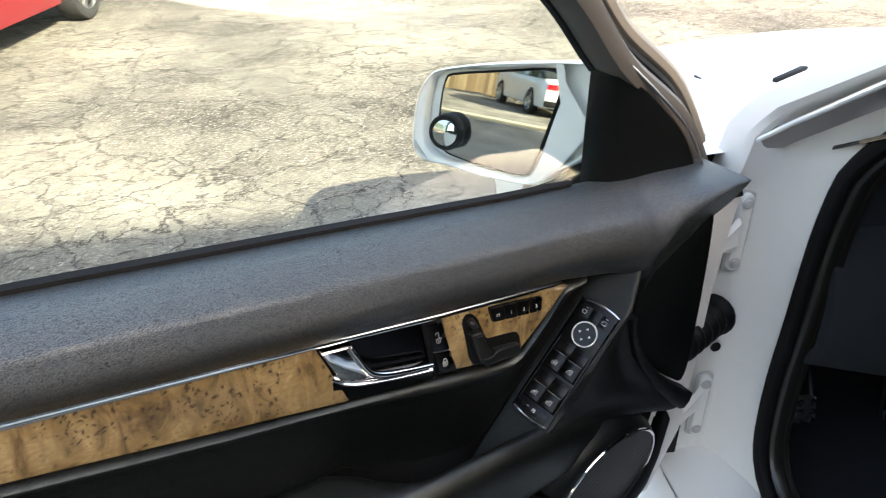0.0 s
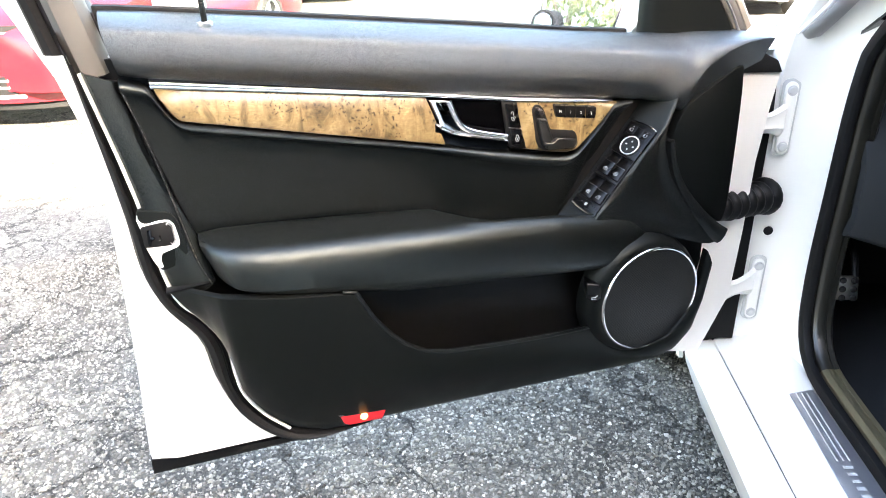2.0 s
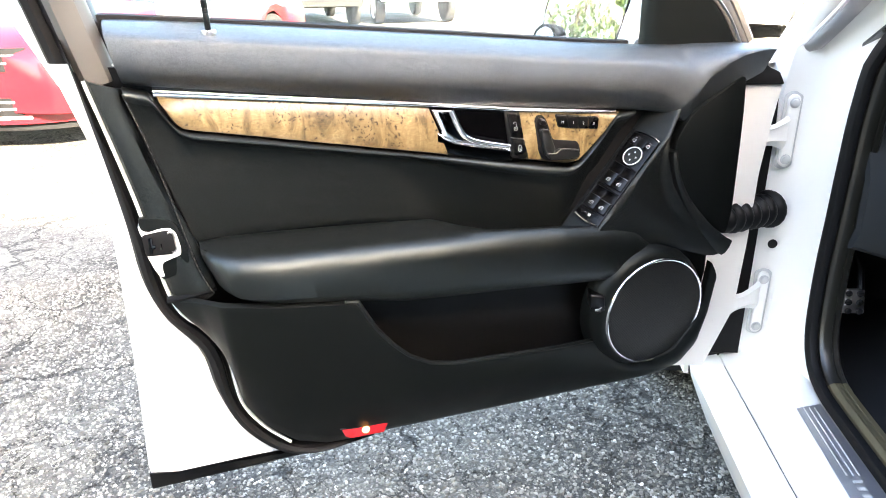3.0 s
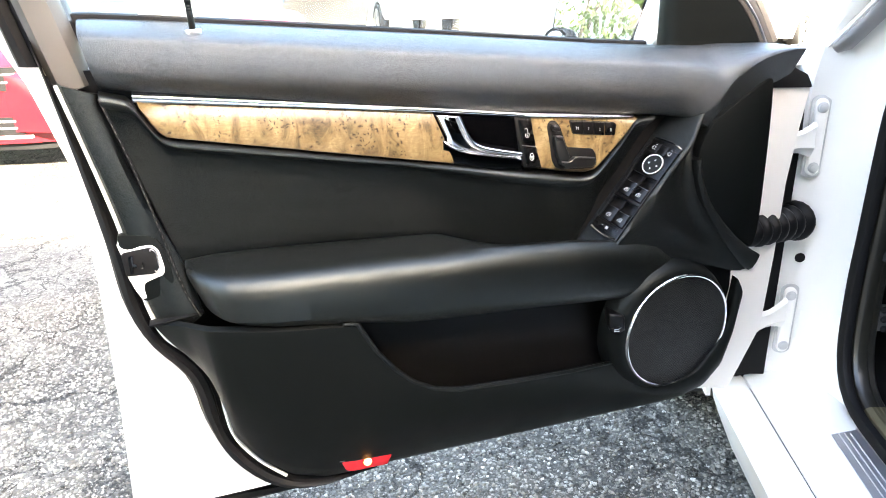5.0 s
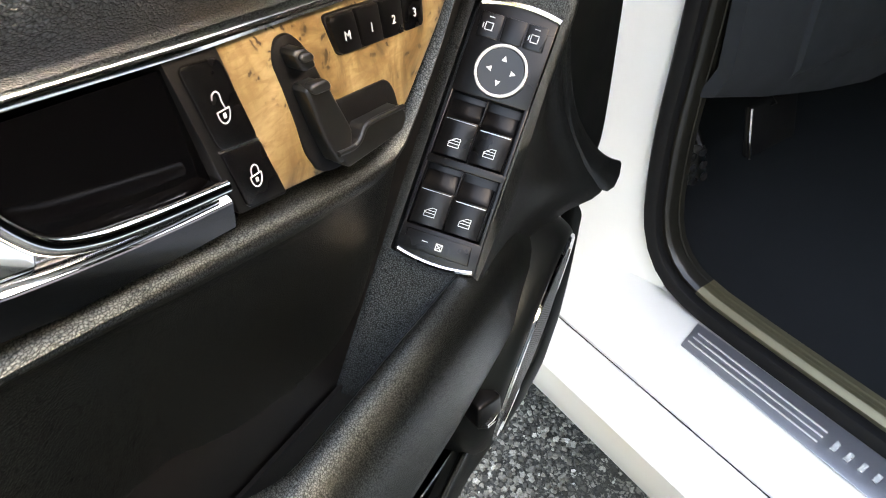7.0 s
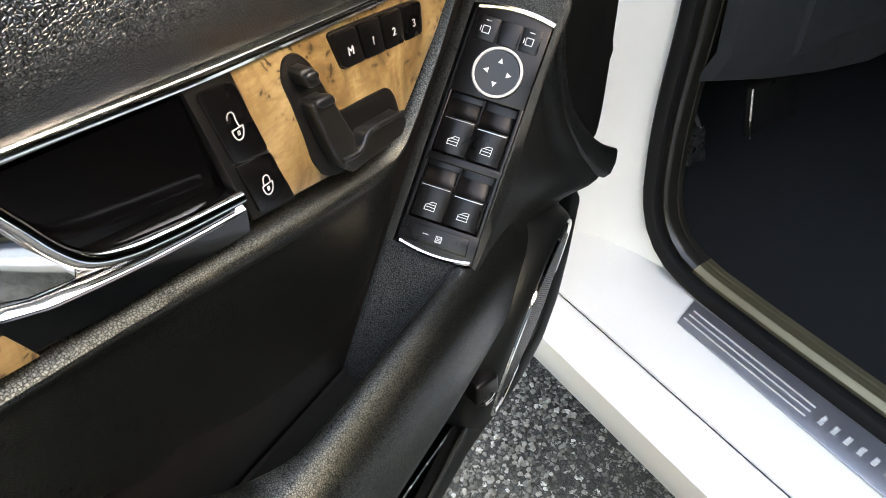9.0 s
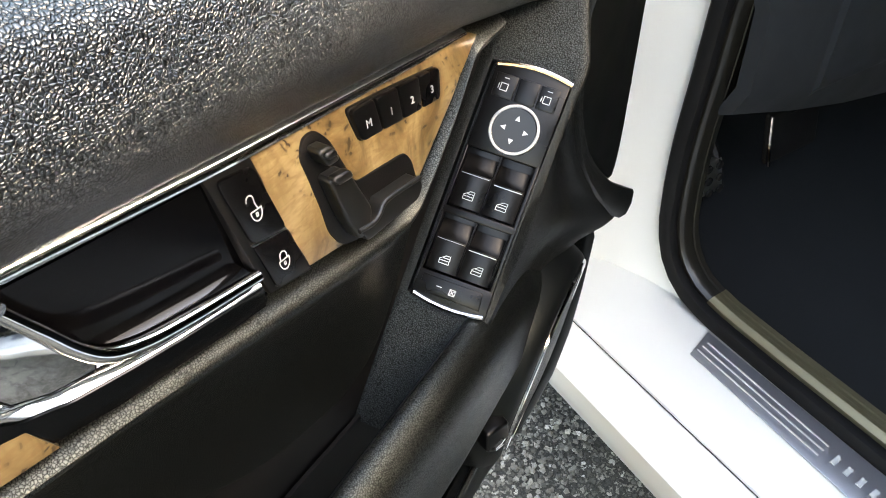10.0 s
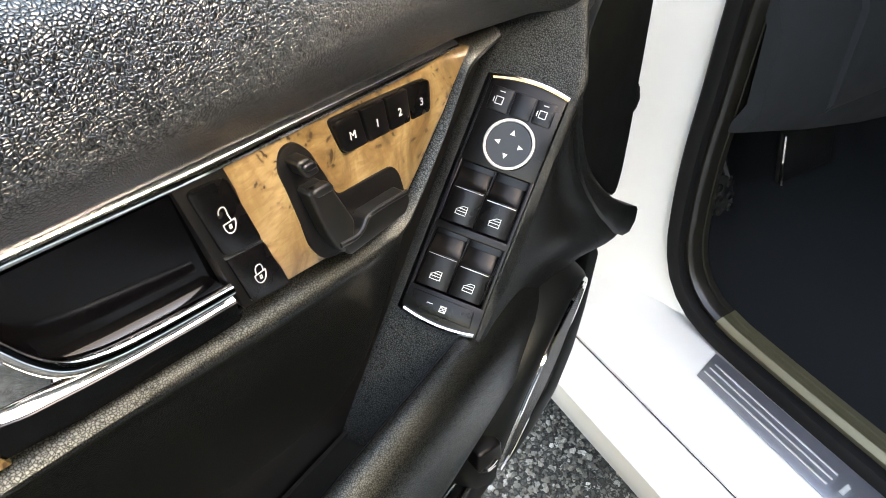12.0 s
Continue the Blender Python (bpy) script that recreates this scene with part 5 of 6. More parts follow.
part("blind_spot_rim", lathe([(-0.004, 0.0275), (0.010, 0.0275), (0.018, 0.0270), (0.0205, 0.0255), (0.0205, 0.0235)], SPOT, SPOT_AX, 40), RUBBER, mirror, "black rim of the small round mirror")
rows = [[SPOT + SPOT_AX * (0.0190 + 0.0045 * (1 - (r / 0.024) ** 2)) + (SPOT_AX.orthogonal().normalized() * math.cos(q) + SPOT_AX.cross(SPOT_AX.orthogonal().normalized()) * math.sin(q)) * r for q in (2 * math.pi * k / 40 for k in range(40))] for r in (0.024, 0.021, 0.017, 0.012, 0.006, 0.0005)]
part("blind_spot_mirror", grid(rows, close_v=True, cap=True), MIRROR, mirror, "round convex blind-spot mirror")
part("mirror_foot", prism([on_mirror(-0.095, 0.004, -0.03), on_mirror(-0.175, 0.030, -0.03), on_mirror(-0.20, -0.06, -0.03), on_mirror(-0.06, -0.062, -0.03)], MN * -0.07, 0.008, 3), PLASTIC_DARK, mirror, "black mirror foot")

# ---- the white car that the door belongs to ----
CAR_O, CAR_F = Vector((0.778, 0.595, 0)), Vector((0.41003, 0.91207, 0))
CAR_R = Vector((CAR_F.y, -CAR_F.x, 0))


def car(u, v, z):
    """A place from metres ahead of the hinge, metres in from the sill's outer side, and height."""
    return CAR_O + CAR_F * u + CAR_R * v + Vector((0, 0, z))


sedan = thing("white_sedan", tuple(car(-0.6, 0.9, 0.0)), "white saloon car standing with its front door open", "car")

SILL = [(0.10, 0.13), (0.06, 0.18), (0.03, 0.25), (0.010, 0.30), (0.003, 0.33), (0.022, 0.347), (0.059, 0.3575), (0.0605, 0.354), (0.0635, 0.354), (0.065, 0.3585), (0.10, 0.370), (0.135, 0.381), (0.19, 0.386), (0.205, 0.383), (0.215, 0.35), (0.22, 0.13)]
part("sill", grid([[car(u, v, z) for v, z in SILL] for u in list(np.linspace(-2.2, -0.25, 14)) + [-0.15, -0.05, 0.02]], close_v=True, cap=True), WHITE, sedan, "white painted door sill")

EDGE_U = [(0.372, -0.215), (0.385, -0.135), (0.42, -0.106), (0.46, -0.086), (0.52, -0.075), (0.6, -0.071), (0.72, -0.074), (0.80, -0.075), (0.88, -0.078), (0.96, -0.086), (1.013, -0.102), (1.08, -0.150), (1.2, -0.33), (1.3, -0.52), (1.39, -0.76)]
LEAN_V = [(0.3, 0.0), (1.0, 0.0), (1.08, 0.015), (1.2, 0.05), (1.3, 0.09), (1.39, 0.14)]
rows = []
for z in list(np.linspace(0.372, 0.52, 12)) + list(np.linspace(0.56, 1.0, 14)) + list(np.linspace(1.03, 1.39, 14)):
    e, l = at(z, EDGE_U), at(z, LEAN_V)
    base = min(0.012, e + 0.082) if z > 0.55 else 0.012
    if z > 1.0:
        base = e + 0.098
    rows.append([car(base + 0.06, 0.088 + l, z), car(base + 0.012, 0.091 + l, z), car(base, 0.100 + l, z), car(base - 0.004, 0.125 + l, z), car(base - 0.006, 0.150 + l, z), car(base * 0.8 + e * 0.2 - 0.006, 0.168 + l, z), car(base * 0.55 + e * 0.45 - 0.003, 0.180 + l, z), car(base * 0.2 + e * 0.8, 0.194 + l, z), car(e, 0.203 + l, z), car(e + 0.01, 0.211 + l, z), car(e + 0.06, 0.216 + l, z)])
part("front_pillar", thick(rows, CAR_F * 0.004), WHITE, sedan, "white painted hinge pillar")
# black sheet paints in the shade of the gap behind the hinges
part("pillar_gap_shade", prism([car(0.006, 0.0, 0.37), car(0.006, 0.0985, 0.37), car(0.006, 0.0985, 0.965), car(0.006, 0.0, 0.965)], CAR_F * 0.02), RUBBER, sedan, "black sheet standing in for the shaded gap behind the hinges")

# fender, bonnet and windscreen
FEN = [(0.03, 0.99), (0.12, 0.985), (0.35, 0.965), (0.65, 0.930), (0.95, 0.875), (1.15, 0.80), (1.22, 0.68)]
rows = []
for u in np.linspace(0.03, 1.22, 26):
    t = at(u, FEN)
    arch = 0.33 - math.sqrt(max(0.0, 0.36 ** 2 - (u - 0.62) ** 2)) * -1 if abs(u - 0.62) < 0.36 else 0.30
    low = max(0.30, min(t - 0.12, arch))
    rows.append([car(u, -0.004, low), car(u, -0.020, low * 0.6 + t * 0.4), car(u, -0.012, t - 0.06), car(u, 0.01, t - 0.022), car(u, 0.05, t - 0.004), car(u, 0.10, t), car(u, 0.16, t + 0.004)])
part("fender", thick(rows, CAR_R * 0.01), WHITE, sedan, "white front wing")
rows = []
for u in np.linspace(-0.07, 1.22, 26):
    t = at(u, FEN) if u > 0.03 else 0.99
    rows.append([car(max(u, 0.030 - 0.10 * max(0.0, min(1.0, (v - 0.12) / 0.25))), v, t + 0.003 + 0.085 * math.sin(math.pi * min(1.0, max(0.0, (v - 0.10) / 1.55))) ** 0.8) for v in np.linspace(0.10, 1.65, 24)])
part("bonnet", thick(rows, (0, 0, -0.012)), WHITE, sedan, "white bonnet")
part("washer_nozzle", prism([car(0.237, 0.284, 1.030), car(0.273, 0.367, 1.042), car(0.290, 0.362, 1.040), car(0.252, 0.284, 1.029)], (0, 0, 0.008), 0.003), RUBBER, sedan, "black washer nozzle")
rows = []
for u in np.linspace(-2.9, 1.22, 30):
    t = at(u, FEN) if u > 0.03 else 0.99
    rows.append([car(u, 1.75 - v, z) for v, z in ((0.16, t), (0.05, t - 0.004), (0.0, t - 0.07), (-0.02, min(0.62, t - 0.12)), (0.0, 0.30))])
part("far_wing", thick(rows, CAR_R * -0.01), WHITE, sedan, "white far side")
rows = []
for v in np.linspace(-0.012, 1.762, 32):
    lift = 0.085 * math.sin(math.pi * min(1.0, max(0.0, (v - 0.10) / 1.55))) ** 0.8
    far = 1 - abs((v - 0.875) / 0.887) ** 4
    rows.append([car(1.21 + d * far, v, z + lift * k) for d, z, k in ((-0.02, 0.69, 1.0), (0.03, 0.675, 1.0), (0.10, 0.60, 0.6), (0.15, 0.45, 0.0), (0.12, 0.32, 0.0), (0.06, 0.25, 0.0))])
part("nose", thick(rows, CAR_F * -0.01), WHITE, sedan, "white front bumper")
screen = thick([[car(-0.05 - 0.70 * k, v, 1.02 + 0.39 * k) for k in np.linspace(0, 1, 6)] for v in np.linspace(0.19, 1.56, 10)], (0, 0, -0.006))
part("windscreen", screen, DARK_GLASS, sedan, "dark windscreen glass")
SCREEN_EDGE = curve([(0.012, 0.108, 1.004), (-0.02, 0.120, 1.030), (-0.055, 0.130, 1.060), (-0.10, 0.1335, 1.091), (-0.153, 0.137, 1.128), (-0.206, 0.142, 1.165), (-0.268, 0.155, 1.207), (-0.455, 0.208, 1.303), (-0.70, 0.258, 1.392)], 30)
rows = []
for i, (u, v, z) in enumerate(SCREEN_EDGE):
    w = min(1.0, i / 2)
    rows.append([car(u - 0.006, v - 0.004, z + 0.003), car(u - 0.010, v + 0.006 * w, z - 0.008 * w), car(u - 0.008, v + 0.015 * w, z - 0.019 * w)])
part("screen_trim", thick(rows, CAR_F * 0.012), SATIN, sedan, "grey metal windscreen pillar trim")
part("trim_lip", tube([car(u - 0.006, v - 0.006, z + 0.004) for u, v, z in SCREEN_EDGE], 0.004, 8), BRIGHT, sedan, "bright trim lip")

# roof, rear side and interior shell
rows = [[car(-0.70 - 1.5 * k, v, 1.40 + 0.045 * math.sin(math.pi * (v - 0.2) / 1.35) ** 0.7 + 0.02 * math.sin(math.pi * k)) for k in np.linspace(0, 1, 10)] for v in np.linspace(0.20, 1.55, 14)]
part("roof", thick(rows, (0, 0, -0.03)), WHITE, sedan, "white roof")
rows = [[car(u, v, z) for v, z in ((0.0, 0.25), (-0.015, 0.6), (-0.005, 0.9), (0.03, 0.98), (0.05, 0.985))] for u in np.linspace(-2.9, -1.16, 12)]
part("rear_door", thick(rows, CAR_R * 0.03), WHITE, sedan, "white closed rear side door")
for side in (0, 1):
    rows = []
    for u, k in ((-2.80, 0.05), (-2.30, 0.92), (-1.75, 0.97), (-1.20, 1.0)) if side == 0 else ((-2.80, 0.05), (-2.30, 0.92), (-1.75, 0.97), (-0.75, 1.0), (-0.15, 0.15)):
        row = [car(u, 0.045 + 0.15 * h * k, 0.98 + 0.41 * h * k) for h in (0.0, 0.35, 0.7, 1.0)]
        if side:
            row = [car(u, 1.75 - (0.045 + 0.15 * h * k), 0.98 + 0.41 * h * k) for h in (0.0, 0.35, 0.7, 1.0)]
        rows.append(row)
    part("side_window", thick(rows, CAR_R * (0.01 if side == 0 else -0.01)), DARK_GLASS, sedan, "dark side window glass")
for u in (-1.19, -1.21):
    part("centre_pillar", tube([car(u, 0.03, 0.97), car(u, 0.13, 1.25), car(u, 0.19, 1.40)], 0.028, 8), PLASTIC, sedan, "black centre pillar")
rows = [[car(-2.16 - 0.72 * k, v, 1.41 - 0.40 * k) for k in np.linspace(0, 1, 6)] for v in np.linspace(0.20, 1.55, 8)]
part("rear_screen", thick(rows, (0, 0, -0.008)), DARK_GLASS, sedan, "dark rear screen glass")
for v0, v1 in ((0.10, 0.22), (1.65, 1.53)):
    part("rear_pillar", tube([car(-2.92, v0, 0.98), car(-2.55, (v0 + v1) / 2, 1.20), car(-2.18, v1, 1.40)], 0.045, 8), WHITE, sedan, "white rear pillar")
part("far_screen_pillar", tube([car(-0.04, 1.66, 1.0), car(-0.40, 1.60, 1.24), car(-0.72, 1.54, 1.41)], 0.035, 8), WHITE, sedan, "white far windscreen pillar")
part("tail", prism([car(-2.86, 0.01, 0.25), car(-2.86, 1.74, 0.25), car(-2.86, 1.72, 1.0), car(-2.86, 0.03, 1.0)], CAR_F * -0.55, 0.08, 3), WHITE, sedan, "white boot and rear bumper")
# unseen cabin linings, added so the door trim reflects something dark
rows = [[car(-0.72 - 1.46 * k, v, 1.36 + 0.045 * math.sin(math.pi * (v - 0.2) / 1.35) ** 0.7 + 0.02 * math.sin(math.pi * k)) for k in np.linspace(0, 1, 8)] for v in np.linspace(0.22, 1.53, 12)]
part("headliner", thick(rows, (0, 0, -0.006)), PILLAR_GREY, sedan, "unseen grey headliner added to darken reflections")
part("far_lining", thick([[car(u, 1.70 - 0.02 * (z > 0.9), z) for z in (0.30, 0.5, 0.75, 0.95, 0.985)] for u in np.linspace(-2.8, 0.4, 12)], CAR_R * -0.01), PLASTIC, sedan, "unseen black lining of the far side, added to darken reflections")
part("rear_lining", thick([[car(-2.84 + 0.25 * (z < 0.6), v, z) for z in (0.30, 0.55, 0.65, 0.97)] for v in np.linspace(0.06, 1.69, 8)], CAR_F * -0.01), PLASTIC, sedan, "unseen black lining behind the cabin, added to darken reflections")
part("cabin_floor", prism([car(0.55, 0.22, 0.30), car(0.55, 1.7, 0.30), car(-2.8, 1.7, 0.30), car(-2.8, 0.22, 0.30)], (0, 0, -0.03)), CARPET, sedan, "black floor carpet")
part("bulkhead", prism([car(0.45, 0.21, 0.3), car(0.45, 1.7, 0.3), car(0.40, 1.7, 0.90), car(0.40, 0.21, 0.90)], CAR_F * 0.02), CARPET, sedan, "black footwell bulkhead")
part("kick_panel", thick([[car(u, 0.224 + 0.01 * (u > 0.0), z) for z in (0.30, 0.6, 0.99)] for u in (-0.06, 0.0, 0.2, 0.45)], CAR_R * 0.006), PLASTIC_DARK, sedan, "black kick panel")
rows = []
for v in np.linspace(0.225, 1.65, 12):
    low = at(v, [(0.225, 0.668), (0.33, 0.637), (0.46, 0.607), (0.58, 0.580), (1.65, 0.575)])
    rows.append([car(u, v, z) for u, z in ((0.38, low + 0.02), (0.02, low + 0.005), (-0.105, low - 0.003), (-0.12, low + 0.005), (-0.135, low + 0.04), (-0.13, 0.80), (-0.08, 0.90), (0.10, 0.985))])
part("dashboard", thick(rows, CAR_F * 0.02), plastic("soft_dash_plastic", (0.021, 0.0235, 0.026), 0.6, spec=0.25), sedan, "black dashboard")
rows = [[car(u, v, z) for u, z in ((-0.128, 0.655), (-0.142, 0.68), (-0.140, 0.80), (-0.100, 0.89))] for v in np.linspace(0.36, 0.62, 8)]
part("knee_cover", thick(rows, CAR_F * 0.01), plastic("grey_dash_plastic", (0.024, 0.027, 0.030), 0.5, spec=0.2), sedan, "dark grey knee cover")


# seals round the opening
OPEN = [(-2.2, 0.392), (-1.2, 0.392), (-0.5, 0.392), (-0.26, 0.394), (-0.19, 0.398), (-0.145, 0.412), (-0.114, 0.44), (-0.095, 0.48), (-0.086, 0.54), (-0.082, 0.62), (-0.085, 0.72), (-0.087, 0.82), (-0.092, 0.92), (-0.115, 1.02), (-0.19, 1.11), (-0.36, 1.22), (-0.56, 1.32), (-0.8, 1.40)]
ring = curve([(u, 0, z) for u, z in OPEN], 120)
rows = []
for i, p in enumerate(ring):
    t = (ring[min(i + 1, 119)] - ring[max(i - 1, 0)]).normalized()
    n = Vector((-t.z, 0, t.x))          # into the opening
    l = at(p.z, LEAN_V)
    row = []
    for out, v in ((-0.010, 0.190), (-0.004, 0.184), (0.006, 0.184), (0.012, 0.188), (0.014, 0.195), (0.012, 0.202), (0.004, 0.207), (-0.006, 0.204)):
        q = p + n * out
        row.append(car(q.x, v + l, q.z))
    rows.append(row)
part("opening_seal", grid(rows, close_v=True, cap=True), RUBBER, sedan, "black rubber door opening seal")
SEAT = [(0.002, 0.203), (0.014, 0.206), (0.017, 0.210), (0.0185, 0.213), (0.0165, 0.2142), (0.0185, 0.2155), (0.0188, 0.219), (0.0165, 0.2203), (0.0188, 0.2216), (0.0190, 0.225), (0.0165, 0.2263), (0.0165, 0.2285), (0.0192, 0.230), (0.0198, 0.236), (0.012, 0.242), (-0.03, 0.244)]


def trim_run(points, shape):
    rows = []
    for i, p in points:
        t = (ring[min(i + 1, 119)] - ring[max(i - 1, 0)]).normalized()
        n = Vector((-t.z, 0, t.x))
        l = at(p.z, LEAN_V)
        rows.append([car((p + n * out).x, v + l, (p + n * out).z) for out, v in shape])
    return thick(rows, CAR_R * 0.002)


cut = next(i for i, p in enumerate(ring) if p.x > -0.20)
# gold base colour paints in the warm reflection on this trim
part("sill_trim", trim_run(list(enumerate(ring))[:cut + 1], SEAT), material("gold_reflection_metal", (0.20, 0.178, 0.112), 0.36, 0.75), sedan, "ribbed sill trim strip, gold reflection in its colour")
part("pillar_trim", trim_run(list(enumerate(ring))[cut:100], [(a - 0.001, v) for a, v in SEAT if v < 0.214 or v > 0.224]), plastic("trim_strip_plastic", (0.008, 0.0074, 0.0055), 0.34, 600.0, 0.0002), sedan, "black pillar trim strip")

# scuff plate with bright lines
# black line added in the modelled groove to darken it
part("sill_seam", tube([car(u, 0.0620, 0.3565) for u in np.linspace(-2.2, -0.03, 20)], 0.0007, 6), RUBBER, sedan, "black line darkening the sill groove")
scuff = part("scuff_plate", prism([car(-0.222, 0.136, 0.3835), car(-0.210, 0.183, 0.3868), car(-1.05, 0.184, 0.3868), car(-1.05, 0.115, 0.3790), car(-0.47, 0.128, 0.3820)], (0, 0, 0.002), 0.0008), material("brushed_scuff_metal", (0.42, 0.43, 0.47), 0.38, 0.85), sedan, "brushed metal scuff plate")
for v in (0.147, 0.157, 0.1665):
    part("bright_line", tube([car(-0.2235, v + 0.001, 0.3864 + (v - 0.136) * 0.07), car(-0.412, v - 0.003, 0.3862 + (v - 0.136) * 0.07)], 0.0013, 6), BRIGHT, scuff, "bright line")
for i in range(8):
    u = -0.425 - i * 0.0165
    part("plate_bar", prism([car(u, 0.147, 0.3868), car(u, 0.160 + 0.004 * (i in (0, 7)), 0.3878), car(u - 0.006, 0.160, 0.3878), car(u - 0.006, 0.147, 0.3868)], (0, 0, 0.001)), MARK, scuff, "light bar in place of lettering")

# hinges and door check
SEALANT = plastic("grey_sealant", (0.46, 0.465, 0.45), 0.6, 200.0, 0.0006)


def hinge(z0, z1, za, lean):
    def capsule(grow, u):
        zm, pts = (z0 + z1) / 2, []
        for k in range(28):
            q = 2 * math.pi * k / 28
            v, z = 0.0115 * math.cos(q), math.sin(q) * 0.0125
            pts.append(car(u, 0.119 + v * (1 + grow / 0.0115), zm + z + math.copysign((z1 - z0) / 2 - 0.0125 + grow, math.sin(q) if abs(math.sin(q)) > 1e-6 else 1.0)))
        return pts
    part("hinge_gasket", prism(capsule(0.0055, -0.0030), CAR_F * -0.003, 0.001), SEALANT, sedan, "grey sealant round the hinge")
    h = part("hinge", prism(capsule(0.0, 0.0), CAR_F * -0.014, 0.0035, 3), WHITE, sedan, "white painted steel door hinge")
    for z in (z0 + 0.016, z1 - 0.016):
        part("bolt", lathe([(0.0, 0.0098), (0.0012, 0.0098), (0.0018, 0.0080), (0.0050, 0.0076), (0.0060, 0.0062), (0.0060, 0.001)], car(-0.0135, 0.119, z), -CAR_F, 14), SEALANT, h, "painted hinge bolt")
    a, b = car(-0.010, 0.112, za), Vector((0.742, 0.515, za + lean))
    rows = []
    for k in np.linspace(0, 1, 9):
        c = a + (b - a) * k
        w = 0.034 - 0.017 * math.sin(math.pi * min(1, k * 1.2)) + 0.004 * k
        rows.append([c + Vector((0, 0, w)), c + Vector((-0.004, -0.010, w * 0.75)), c + Vector((-0.003, -0.007, w * 0.2)), c + Vector((-0.004, -0.011, -w * 0.4)), c + Vector((0, 0, -w)), c + Vector((0.004, 0.010, 0))])
    part("hinge_arm", grid(rows, close_v=True, cap=True), WHITE, h, "white hinge arm")


hinge(0.795, 0.935, 0.862, 0.0)
hinge(0.432, 0.572, 0.520, -0.005)
bell = []
p0, p1 = Vector((0.712, 0.499, 0.718)), car(-0.004, 0.112, 0.708)
for k in range(85):
    f = k / 84
    bell.append((p0 + (p1 - p0) * f, (0.0185 + 0.0105 * abs(math.sin(f * 7 * math.pi)) ** 0.7 + 0.006 * f + 0.030 * max(0, f - 0.8)) * min(1.0, 0.8 + f * 1.2)))
part("check_bellows", tube([b[0] for b in bell], [b[1] for b in bell], 18), PLASTIC_DARK, sedan, "black ribbed rubber cable bellows")
part("pillar_hole", lathe([(0, 0.0095), (0.002, 0.0095), (0.002, 0.001)], car(-0.0035, 0.127, 0.632), -CAR_F, 16), RUBBER, sedan, "black plug hole")

# pedals
brake = part("parking_brake_pedal", prism([car(-0.104, 0.238, 0.527), car(-0.104, 0.283, 0.527), car(-0.090, 0.283, 0.573), car(-0.090, 0.238, 0.573)], CAR_F * 0.010, 0.004), SATIN, sedan, "metal parking brake pedal with rubber studs")
for i in range(2):
    for j in range(3):
        part("stud", lathe([(0, 0.0062), (0.003, 0.0062), (0.004, 0.0045), (0.004, 0.001)], car(-0.1045 + 0.0050 * j, 0.250 + 0.021 * i, 0.534 + 0.0165 * j), -CAR_F, 12), RUBBER, brake, "black rubber stud")
part("pedal_arm", tube([car(-0.092, 0.275, 0.56), car(-0.05, 0.285, 0.60), car(0.06, 0.290, 0.66)], 0.007, 8), PLASTIC_DARK, brake)
brake2 = part("brake_pedal", prism([car(-0.05, 0.47, 0.46), car(-0.05, 0.60, 0.46), car(-0.03, 0.60, 0.545), car(-0.03, 0.47, 0.545)], CAR_F * 0.012, 0.006), RUBBER, sedan, "black brake pedal with metal rim")
part("pedal_rim", tube([car(-0.053, 0.472, 0.462), car(-0.044, 0.470, 0.50), car(-0.033, 0.472, 0.543)], 0.0025, 6), CHROME, brake2, "bright pedal rim")
part("pedal_arm", tube([car(-0.03, 0.53, 0.53), car(0.08, 0.53, 0.62)], 0.010, 8), PLASTIC_DARK, brake2)

# wheels of the white car
def wheel(parent, centre, axle, radius, spokes, rim_mat, label="black tyre on an alloy wheel"):
    """Tyre, rim barrel and spokes; axle points outward."""
    a = Vector(axle).normalized()
    w = part("wheel", lathe([(-0.20, radius * 0.70), (-0.20, radius * 0.93), (-0.17, radius * 0.99), (-0.03, radius), (0.0, radius * 0.97), (0.012, radius * 0.90), (0.010, radius * 0.78), (0.0, radius * 0.715), (-0.02, radius * 0.70)], centre, a, 48), TYRE, parent, label)
    part("rim", lathe([(-0.02, radius * 0.70), (0.004, radius * 0.715), (0.006, radius * 0.69), (-0.02, radius * 0.665), (-0.10, radius * 0.64), (-0.12, radius * 0.3), (-0.12, radius * 0.02)], centre, a, 48), SATIN, w, "grey alloy rim")
    x = Vector((0, 0, 1))
    y = a.cross(x)
    for k in range(spokes):
        q = 2 * math.pi * (k + 0.25) / spokes
        d, e = x * math.cos(q) + y * math.sin(q), y * math.cos(q) - x * math.sin(q)
        c = Vector(centre)
        pts = [c + d * (radius * 0.12) + e * 0.035, c + d * (radius * 0.68) + e * 0.040, c + d * (radius * 0.68) - e * 0.040, c + d * (radius * 0.12) - e * 0.035]
        part("spoke", prism([p - a * 0.035 for p in pts], a * 0.03, 0.006), rim_mat, w, "alloy spoke")
    part("hub_cap", lathe([(-0.04, radius * 0.19), (-0.005, radius * 0.18), (0.0, radius * 0.12), (0.0, radius * 0.01)], centre, a, 24), rim_mat, w)
    return w


for u, v, d in ((0.62, 0.02, -1), (0.62, 1.72, 1), (-2.14, 0.02, -1), (-2.14, 1.72, 1)):
    wheel(sedan, tuple(car(u, v, 0.316)), tuple(CAR_R * d), 0.316, 5, SATIN)


